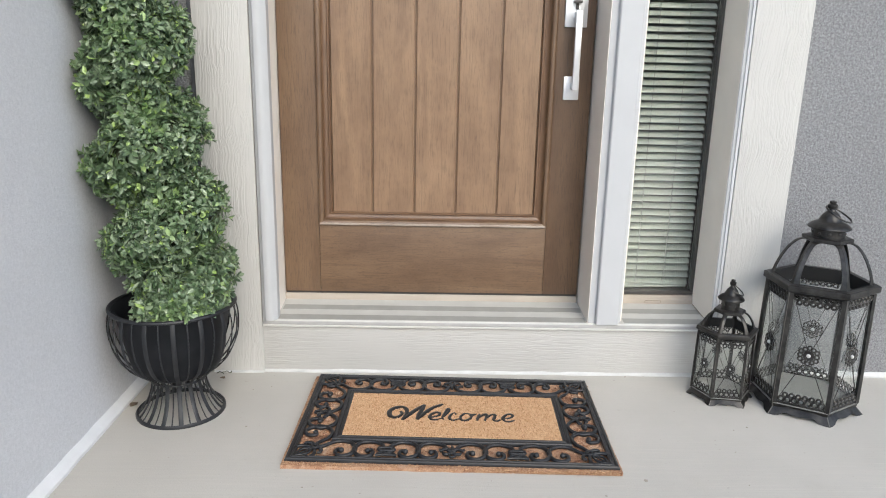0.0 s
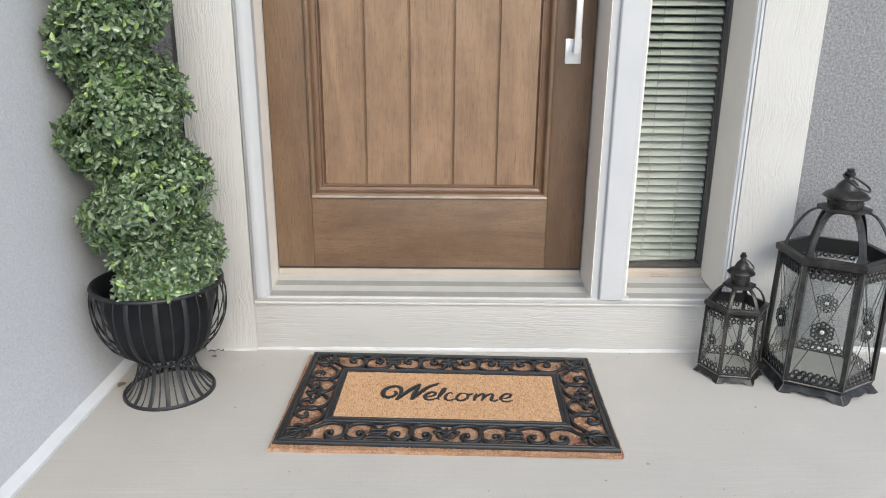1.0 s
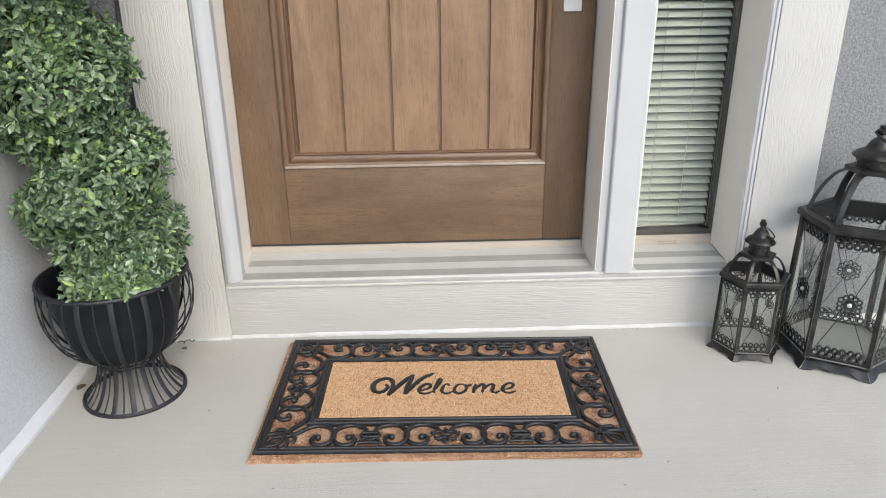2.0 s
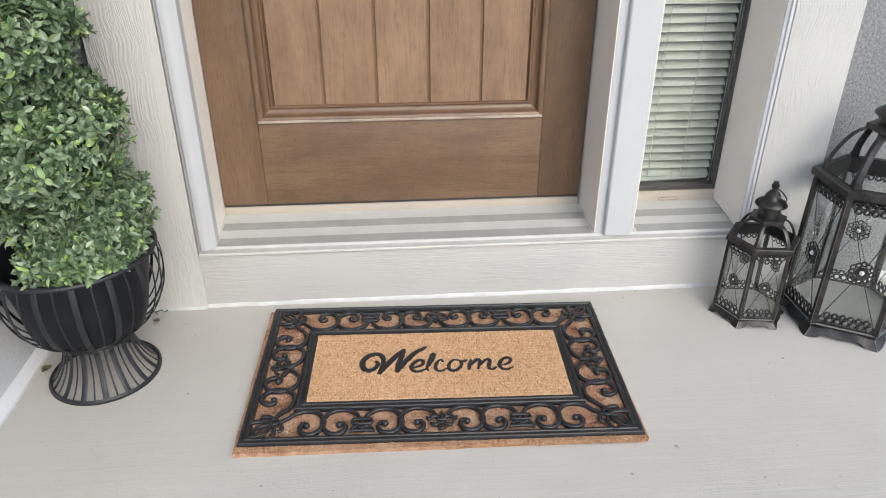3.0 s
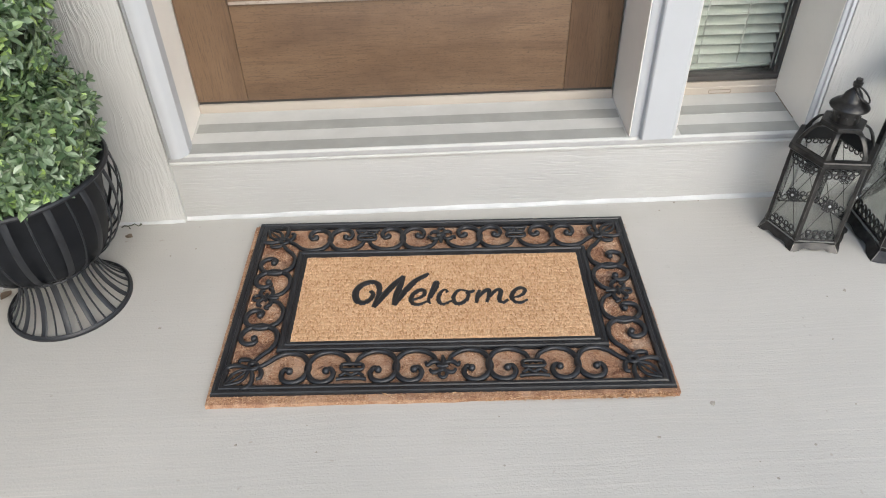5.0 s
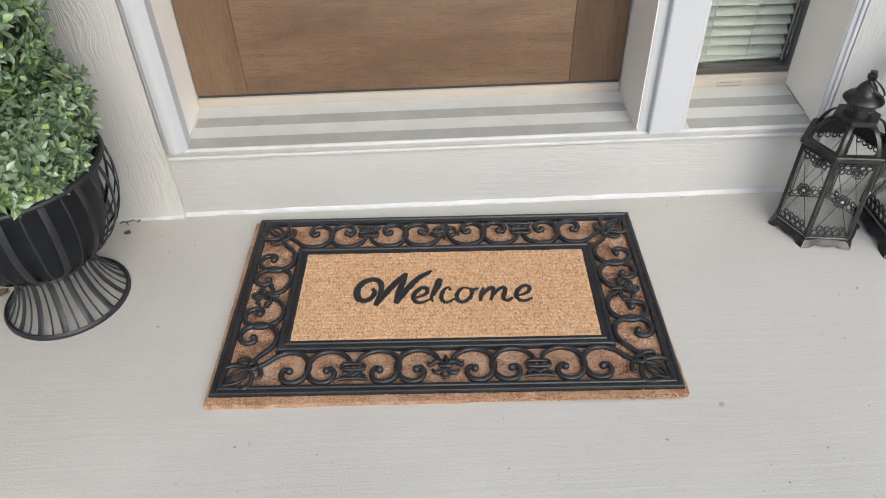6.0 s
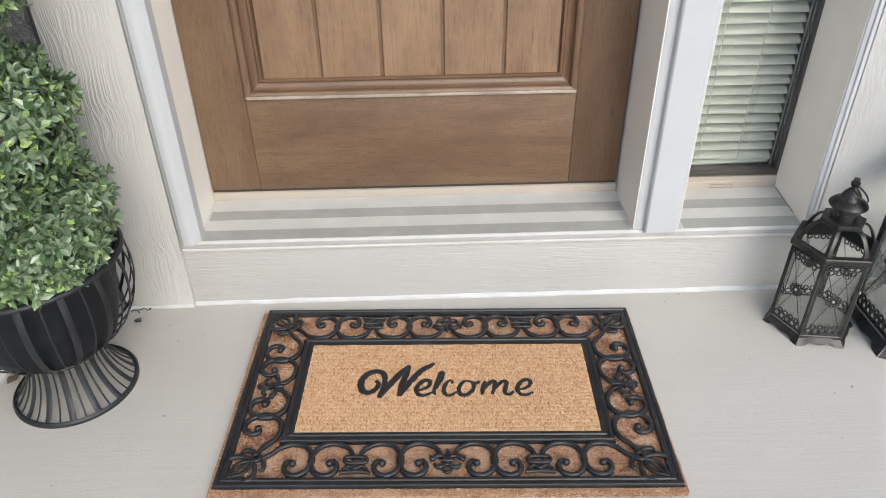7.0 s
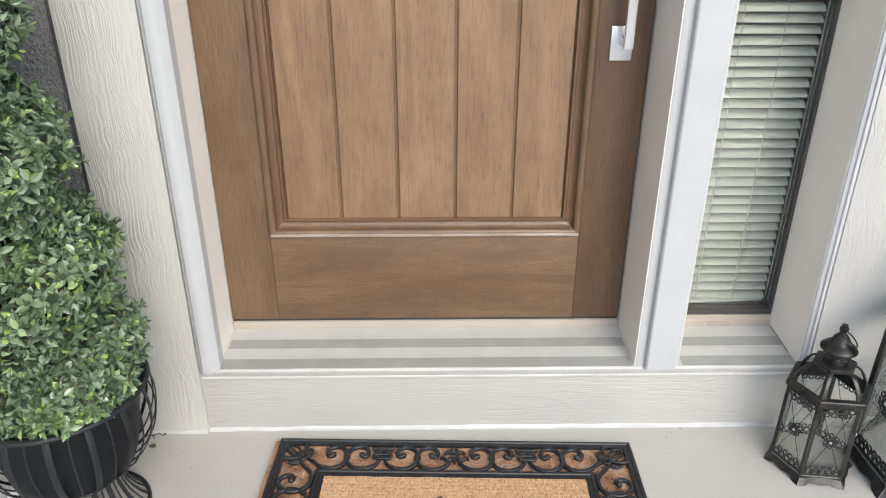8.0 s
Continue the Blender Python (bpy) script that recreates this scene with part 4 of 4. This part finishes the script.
for i in range(COUNT + FILL + 260):
    if i < COUNT:
        deg = DEG0 + (DEG1 - DEG0) * (i + rng.random()) / COUNT
        c, ahead = spine(deg), (spine(deg + 4) - spine(deg - 4)).normalized()
        size = girth(deg)
    elif i >= COUNT + FILL:
        deg = 0
        c, ahead, size = Vector((0.012, -0.012, rng.uniform(0.098, 0.128))), Vector((0, 0, 1)), rng.uniform(0.105, 0.142)
    else:
        z = 0.13 + 1.0 * (i - COUNT) / FILL
        deg = 0
        c, ahead = Vector((-0.13 * max(0.0, z - 0.28), 0.0, z)), Vector((0.12, 0.02, 1)).normalized()
        size = 0.098 - 0.02 * z
    side = ahead.cross(Vector((0, 0.3, 1) if i < COUNT else (0, 1, 0))).normalized()
    top = side.cross(ahead)
    a = rng.uniform(0, math.tau)
    out = side * math.cos(a) + top * math.sin(a)
    lumps = 1.0 + 0.13 * noise.noise(c * 16 + out * 2.2)
    depth = size * lumps - 0.031 - (rng.uniform(0.008, 0.026) if rng.random() < 0.42 else 0.0) + rng.uniform(-0.005, 0.006)
    p = c + out * depth
    if i >= COUNT + FILL and out.x < -0.55:
        continue
    if p.x + PC[0] < WALL_L + 0.03:
        continue
    if p.z + 0.20 < RIM + 0.024 and math.hypot(p.x, p.y) > 0.122:
        continue
    if p.z + 0.20 < 0.25:
        continue
    aim = (out + Vector((rng.uniform(-0.5, 0.5), rng.uniform(-0.5, 0.5), rng.uniform(-0.25, 0.55)))).normalized()
    m = Matrix.Translation(p) @ aim.to_track_quat("Z", "Y").to_matrix().to_4x4() @ pose(0, 0, 0, 0, 0, rng.uniform(0, 360)) @ Matrix.Diagonal((*(rng.uniform(0.9, 1.25),) * 3, 1))
    kind = rng.randrange(9)
    if out.y < -0.45 and 0.12 < p.z < 0.42 and out.x > -0.6 and singles < 300 and rng.random() < 0.8:
        ob = part("sprig", sprig_meshes[kind], M_SPRIG, topiary)
        ob.matrix_basis = m
        singles += 1
        continue
    mm = np.array(m)
    all_v.append(arrays[kind] @ mm[:3, :3].T + mm[:3, 3])
    all_f += [(x + base, y + base, z + base) for x, y, z in KINDS[kind][1]]
    base += len(arrays[kind])
me = bpy.data.meshes.new("foliage")
me.from_pydata(np.concatenate(all_v).tolist(), [], all_f)
me.materials.append(M_LEAF)
tagged(part("foliage", me, M_LEAF, topiary, "dense small grey-green boxwood leaves"), kind="stuff")


# ---- lanterns ----
def hexagon(r, z, turn=0.0):
    return [Vector((r * math.cos(turn + i * math.tau / 6), r * math.sin(turn + i * math.tau / 6), z)) for i in range(6)]


def lantern(name, label, at, turn, S):
    """A hexagonal glazed lantern. S: radii and heights in metres of its parts."""
    top = thing(name, label, "lantern", at, turn, group="lanterns beside the window")
    # foot with an arched skirt on each side
    bm = bmesh.new()
    lo, hi = hexagon(S["foot_r"], 0), hexagon(S["base_r"], S["base_z"])
    n = 12
    for i in range(6):
        a, b, c, d = lo[i], lo[(i + 1) % 6], hi[i], hi[(i + 1) % 6]
        cols = []
        for j in range(n + 1):
            t = j / n
            arch = S["arch"] * min(1.0, max(0.0, (min(t, 1 - t) - 0.14) / 0.12)) * (1 - 0.25 * math.cos(math.tau * 2 * t))
            foot = a.lerp(b, t)
            head = c.lerp(d, t)
            foot = foot.lerp(head, arch / S["base_z"])
            rise = foot.lerp(head, 0.62)
            rise += (rise - Vector((0, 0, rise.z))).normalized() * -0.06 * S["foot_r"]
            cols.append([bm.verts.new(q) for q in (foot * 0.985, foot, rise, head)])
        for p, q in zip(cols, cols[1:]):
            for k in range(3):
                bm.faces.new((p[k], q[k], q[k + 1], p[k + 1]))
    bmesh.ops.remove_doubles(bm, verts=bm.verts, dist=0.0002)
    part("base", bm, M_IRON, top, smooth=35)
    part("floor_plate", lathe(bmesh.new(), [(0, S["base_z"]), (S["base_r"], S["base_z"]), (S["base_r"], S["base_z"] - 0.002), (0, S["base_z"] - 0.002)], 6), M_PLATE, top, "grey floor plate, lightened for the light it reflects", 0)
    for i in range(6):
        mid_v = lo[i].lerp(hi[i], 0.62)
        mid_v -= Vector((mid_v.x, mid_v.y, 0)).normalized() * 0.06 * S["foot_r"]
        part("seam", tube(bmesh.new(), [lo[i], mid_v, hi[i]], S["wire"] * 0.7, 6, up=(0.3, 0.2, 1)), M_SEAM, top, "pale solder seam")
    z0, z1, r0, r1 = S["base_z"], S["sh_z0"], S["post_r0"], S["post_r1"]
    w = S["post_w"]
    lows, highs = hexagon(r0, z0), hexagon(r1, z1)
    for i in range(6):
        bm = bmesh.new()
        tube(bm, [lows[i], highs[i]], w, 4, up=tuple(Vector((lows[i].x, lows[i].y, 0)).normalized()), flat=0.8)
        part("post", bm, M_IRON, top, smooth=0)
        away = Vector((lows[i].x, lows[i].y, 0)).normalized()
        jitter = random.Random(i)
        line = [lows[i].lerp(highs[i], k / 14) + away * (w * 0.80 + jitter.uniform(-0.0007, 0.0001)) for k in range(15)]
        part("seam", tube(bmesh.new(), line, S["wire"] * 0.45, 5, up=tuple(away)), M_SEAM, top, "pale uneven line along the post corner")
    # collar on which the crown stands
    part("shoulder", lathe(bmesh.new(), [(S["sh_r"] * 0.855, z1), (S["sh_r"] * 0.97, z1 - 0.001), (S["sh_r"], z1 + 0.002), (S["sh_r"], S["sh_z1"] - 0.002), (S["sh_r"] * 0.975, S["sh_z1"]), (S["sh_r"] * 0.855, S["sh_z1"])], 6, close=True), M_IRON, top, smooth=0)
    part("inner_collar", lathe(bmesh.new(), [(S["sh_r"] * 0.852, z1 - 0.35 * S["cap_r"]), (S["sh_r"] * 0.852, S["sh_z1"] + 0.001), (S["sh_r"] * 0.835, S["sh_z1"] + 0.001), (S["sh_r"] * 0.835, z1 - 0.35 * S["cap_r"])], 6, close=True), M_NEAR_BLACK, top, "black inside of the collar", 0)
    # six faces: pane, two lace strips, crossed wires, rosette
    for i in range(6):
        j = (i + 1) % 6
        a, b, c, d = lows[i], lows[j], highs[i], highs[j]

        def on(u, v, out=0.0):
            p = a.lerp(b, u).lerp(c.lerp(d, u), v)
            return p + face_n * out
        face_n = (b - a).cross(c - a).normalized()
        if face_n.dot((a + b) / 2 - Vector((0, 0, a.z))) < 0:
            face_n = -face_n
        bm = bmesh.new()
        inner = [bm.verts.new(on(u, v, -0.003)) for u, v in ((0.03, 0), (0.97, 0), (0.97, 1), (0.03, 1))]
        outer = [bm.verts.new(on(u, v, -0.0015)) for u, v in ((0.03, 0), (0.97, 0), (0.97, 1), (0.03, 1))]
        bm.faces.new(inner[::-1]), bm.faces.new(outer)
        for k in range(4):
            bm.faces.new((inner[k], inner[(k + 1) % 4], outer[(k + 1) % 4], outer[k]))
        g = part("glass_panel", bm, M_LGLASS, top, "clear slightly dusty glass panel", 0)
        g.visible_shadow = False
        cells = S["cells"]
        for end, s in ((0.0, 1), (1.0, -1)):
            bm = bmesh.new()
            span = (c - a).length
            cell = (b - a).length * 0.88 / cells
            rr = cell * 0.44
            rowv = rr * 1.15 / span
            for q in range(cells):
                u = 0.06 + 0.88 * (q + 0.5) / cells
                for row, (du, rad) in enumerate(((0.0, rr), (0.5, rr * 0.8))):
                    if row and q == cells - 1:
                        continue
                    v = end + s * (rowv * (1.0 + 1.55 * row) + S["lace_off"] / span)
                    uu = u + du * 0.88 / cells
                    ring = [on(uu, v, 0.0012) + ((b - a).normalized() * math.cos(t) + (c - a).normalized() * math.sin(t)) * rad for t in (k * math.tau / 10 for k in range(10))]
                    tube(bm, ring, S["wire"] * 1.45, 4, up=tuple(face_n), closed=True)
            v = end + s * S["lace_off"] * 0.5 / span
            tube(bm, [on(0.04, v, 0.0005), on(0.96, v, 0.0005)], S["lace_off"] * 0.55, 4, up=tuple(face_n), flat=0.3)
            part("lace_strip", bm, M_IRON, top, "pierced metal lace edging", 50)
        for u0, u1 in ((0.07, 0.93), (0.93, 0.07)):
            bm = bmesh.new()
            tube(bm, [on(u0, 0.05, 0.0015), on((u0 + u1) / 2, S["ros_v"], 0.002), on(u1, 0.97, 0.0015)], S["wire"] * 0.55, 5)
            part("wire", bm, M_IRON, top)
        bm = bmesh.new()
        mid = on(0.5, S["ros_v"], 0.003)
        ux, uy = (b - a).normalized(), (c - a).normalized()
        R = S["ros_r"]
        for k in range(12):
            t0 = k * math.tau / 12
            far = 0.80 if k % 2 else 0.72
            petal = [mid + (ux * math.cos(t0) + uy * math.sin(t0)) * R * far + (ux * math.cos(t) + uy * math.sin(t)) * R * 0.20 for t in (m_ * math.tau / 8 for m_ in range(8))]
            tube(bm, petal, S["wire"] * 1.15, 4, up=tuple(face_n), closed=True)
            tube(bm, [mid + (ux * math.cos(t0) + uy * math.sin(t0)) * R * 0.2, mid + (ux * math.cos(t0) + uy * math.sin(t0)) * R * 0.5], S["wire"] * 0.7, 4)
        for rr in (0.26, 0.36, 0.46):
            tube(bm, [mid + (ux * math.cos(t) + uy * math.sin(t)) * R * rr for t in (k * math.tau / 12 for k in range(12))], S["wire"] * 0.9, 5, up=tuple(face_n), closed=True)
        ros = part("rosette", bm, M_IRON, top, "pierced flower rosette", 50)
        bm = bmesh.new()
        bmesh.ops.create_uvsphere(bm, u_segments=10, v_segments=8, radius=R * 0.2, matrix=Matrix.Translation(mid + face_n * 0.001))
        part("bead", bm, M_JEWEL, ros, "clear glass bead")
    # crown of six bowed ribs, each folded along the corner and flared where it meets collar and plate
    prof = [(S["rib_r"], S["sh_z1"] - 0.002)]
    for k in range(1, 13):
        s = k / 12 * math.pi / 2
        rise = math.sin(s) ** 1.05
        bow = 0.68 * math.cos(s) ** 0.9 + 0.32 * (1 - rise)
        prof.append((S["plate_r"] * 0.86 + (S["rib_r"] - S["plate_r"] * 0.86) * bow, S["sh_z1"] + (S["plate_z"] - S["sh_z1"]) * rise))
    for i in range(6):
        bm = bmesh.new()
        corner = Vector((math.cos(i * math.tau / 6), math.sin(i * math.tau / 6), 0))
        for side in (-1, 1):
            other = Vector((math.cos((i + side) * math.tau / 6), math.sin((i + side) * math.tau / 6), 0))
            rows = []
            for k, (rad, z) in enumerate(prof):
                flare = max(0.0, 1 - k / 2.5) ** 2 * 0.5 + max(0.0, 1 - (12 - k) / 3.0) ** 2 * 1.2
                reach = min(0.5, S["rib_w"] * (1 + flare) / rad)
                q0, q1 = corner * rad, corner.lerp(other, reach) * rad
                thin = 1 - 0.0022 / rad
                rows.append([bm.verts.new(Vector((v.x, v.y, z - dz))) for v, dz in ((q0, 0), (q1, 0), (q1 * thin, 0.0006), (q0 * thin, 0.0006))])
            for a_, b_ in zip(rows, rows[1:]):
                for k in range(3):
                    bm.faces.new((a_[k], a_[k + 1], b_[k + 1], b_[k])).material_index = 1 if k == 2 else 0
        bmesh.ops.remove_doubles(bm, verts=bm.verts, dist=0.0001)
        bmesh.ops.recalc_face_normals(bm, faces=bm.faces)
        part("crown_rib", bm, M_IRON, top, smooth=25).data.materials.append(M_NEAR_BLACK)
    p, z = S["plate_r"], S["plate_z"]
    part("top_plate", lathe(bmesh.new(), [(0.0, z - 0.002), (p * 0.96, z - 0.002), (p, z), (p, z + S["plate_t"]), (p * 0.94, z + S["plate_t"] + 0.0015), (p * 0.72, z + S["plate_t"] + 0.002), (0, z + S["plate_t"] + 0.002)], 6), M_IRON, top, smooth=0)
    zn0, zn1, rn = z + S["plate_t"], S["cap_z"], S["neck_r"]
    bm = lathe(bmesh.new(), [(rn, zn0), (rn, zn1 + 0.002)], 32)
    part("neck", bm, M_IRON, top, "pierced round neck")
    for k in range(10):
        t = k * math.tau / 10
        bm = bmesh.new()
        bmesh.ops.create_uvsphere(bm, u_segments=8, v_segments=6, radius=rn * 0.11, matrix=Matrix.Translation((rn * 0.96 * math.cos(t), rn * 0.96 * math.sin(t), (zn0 + zn1) / 2)))
        part("vent_hole", bm, M_GASKET, top)
    rc, zc, zt = S["cap_r"], S["cap_z"], S["knob_z"]
    h = zt - zc
    part("cap", lathe(bmesh.new(), [(0, zc + 0.004), (rc * 0.8, zc), (rc * 0.98, zc - 0.002), (rc, zc), (rc * 0.97, zc + 0.04 * h), (rc * 0.82, zc + 0.14 * h), (rc * 0.64, zc + 0.21 * h), (rc * 0.54, zc + 0.25 * h), (rc * 0.49, zc + 0.34 * h), (rc * 0.42, zc + 0.45 * h), (rc * 0.31, zc + 0.54 * h), (rc * 0.20, zc + 0.62 * h)], 40), M_IRON, top, smooth=50)
    part("knob", lathe(bmesh.new(), [(rc * 0.20, zc + 0.60 * h), (rc * 0.15, zc + 0.70 * h), (rc * 0.23, zc + 0.74 * h), (rc * 0.24, zc + 0.86 * h), (rc * 0.14, zc + 0.90 * h), (rc * 0.17, zc + 0.93 * h), (rc * 0.16, zc + 0.99 * h), (0, zt)], 24), M_IRON, top, smooth=50)
    hinge, R = Vector((0, 0, zc + 0.66 * h)), S["ring_r"]
    d = Vector((math.cos(S["ring_dir"]), math.sin(S["ring_dir"]), S["ring_dip"])).normalized()
    e = d.cross(Vector((0, 0, 1))).normalized()
    part("ring_handle", tube(bmesh.new(), [hinge + d * (R * S["ring_off"]) + (d * math.cos(t) + e * math.sin(t)) * R for t in (k * math.tau / 32 for k in range(32))], S["wire"] * 1.35, 6, closed=True), M_IRON, top)
    return top


lantern("tall_lantern", "tall dark pewter hexagonal lantern with clear glass and flower rosettes", (1.034, -0.157, 0), 30, dict(
    foot_r=0.149, base_r=0.134, base_z=0.031, arch=0.010, post_r0=0.129, post_r1=0.125, post_w=0.0088, sh_r=0.140, sh_z0=0.343, sh_z1=0.361,
    rib_r=0.122, rib_w=0.0105, plate_r=0.061, plate_z=0.466, plate_t=0.008, neck_r=0.040, cap_z=0.500, cap_r=0.053, knob_z=0.569, cells=7, lace_off=0.006,
    wire=0.0018, ros_r=0.027, ros_v=0.47, ring_r=0.036, ring_dir=radians(-68), ring_dip=-0.55, ring_off=0.55))
lantern("small_lantern", "small dark pewter hexagonal lantern standing beside the tall one", (0.817, -0.120, 0), -8, dict(
    foot_r=0.091, base_r=0.080, base_z=0.021, arch=0.006, post_r0=0.077, post_r1=0.074, post_w=0.0055, sh_r=0.083, sh_z0=0.194, sh_z1=0.206,
    rib_r=0.073, rib_w=0.0065, plate_r=0.042, plate_z=0.250, plate_t=0.006, neck_r=0.024, cap_z=0.287, cap_r=0.0348, knob_z=0.341, cells=5, lace_off=0.004,
    wire=0.0012, ros_r=0.014, ros_v=0.50, ring_r=0.019, ring_dir=radians(-25), ring_dip=-0.75, ring_off=0.9))


# ---- small litter on the floor ----
def twig(at, turn, seed):
    r = random.Random(seed)
    ob = thing("twig", "small dry brown twig on the porch floor", "twig", at, turn)
    pts = [(0, 0, 0.003)]
    for i in range(6):
        pts.append((pts[-1][0] + 0.007, pts[-1][1] + r.uniform(-0.004, 0.004), 0.003 + r.uniform(0, 0.006)))
    bm = tube(bmesh.new(), pts, [0.0014, 0.0016, 0.0013, 0.0012, 0.0012, 0.001, 0.0026], 6)
    tube(bm, [pts[2], (pts[2][0] + 0.005, pts[2][1] - 0.009, 0.003)], 0.001, 5)
    part("stalk", bm, plain("grey_green_twig", (0.075, 0.075, 0.05), 0.9), ob)


def dry_leaf(at, turn, size, seed):
    r = random.Random(seed)
    ob = thing("dry_leaf", "curled dry brown leaf on the porch floor", "leaf", at, turn)
    bm = bmesh.new()
    k = 8
    rows = []
    for i in range(k + 1):
        t = i / k
        w = size * 0.42 * math.sin(math.pi * min(0.98, max(0.04, t)))
        curl = size * 0.35 * (t - 0.5) ** 2
        rows.append([bm.verts.new((size * (t - 0.5), s * w, curl + abs(s) * w * 0.5 + 0.001 + r.uniform(0, 0.001))) for s in (-1, -0.5, 0, 0.5, 1)])
    for p, q in zip(rows, rows[1:]):
        for j in range(4):
            bm.faces.new((p[j], p[j + 1], q[j + 1], q[j]))
    bmesh.ops.solidify(bm, geom=bm.faces[:], thickness=0.0005)
    part("blade", bm, M_DEAD, ob)


twig((-0.625, -0.022, 0), 8, 1)
dry_leaf((-0.785, -0.225, 0.0), 70, 0.026, 2)
dry_leaf((-0.60, -0.055, 0.0), 160, 0.018, 4)
rng = random.Random(31)
# dirt that lies where the floor shows it, then finer crumbs strewn about
KNOWN = [(0.481, -0.555, 4.2), (0.378, -0.614, 2.6), (0.578, -0.011, 3.4), (0.633, -0.008, 2.2), (0.538, -0.038, 2.0), (-0.464, -0.330, 2.8), (-0.496, -0.123, 2.2), (-0.449, -0.103, 1.8),
         (-0.279, -0.592, 2.4), (-0.152, -0.612, 2.0), (0.134, -0.651, 2.0), (0.532, -0.695, 2.4), (0.611, -0.641, 2.2), (0.736, -0.430, 2.0), (0.815, -0.310, 3.6)]
for i in range(38):
    if i < len(KNOWN):
        x, y, size = KNOWN[i]
        size /= 1000
    else:
        size = rng.uniform(0.0008, 0.0020)
        x, y = (rng.uniform(0.5, 1.0), rng.uniform(-0.95, -0.02)) if i % 2 else (rng.uniform(-0.62, 0.9), rng.uniform(-0.95, -0.56))
    bm = bmesh.new()
    bmesh.ops.create_icosphere(bm, subdivisions=1, radius=size)
    for v in bm.verts:
        v.co += Vector((rng.uniform(-1, 1), rng.uniform(-1, 1), rng.uniform(-1, 1))) * size * 0.35
        v.co.z = v.co.z * 0.3 + size * 0.2
    ob = tagged(new("crumb", finish(bm, "crumb", M_DIRT)), "tiny brown crumb of dirt on the porch floor", "dirt crumb", group="crumbs on the floor")
    ob.matrix_basis = pose(x, y, 0.0, 0, 0, rng.uniform(0, 360))
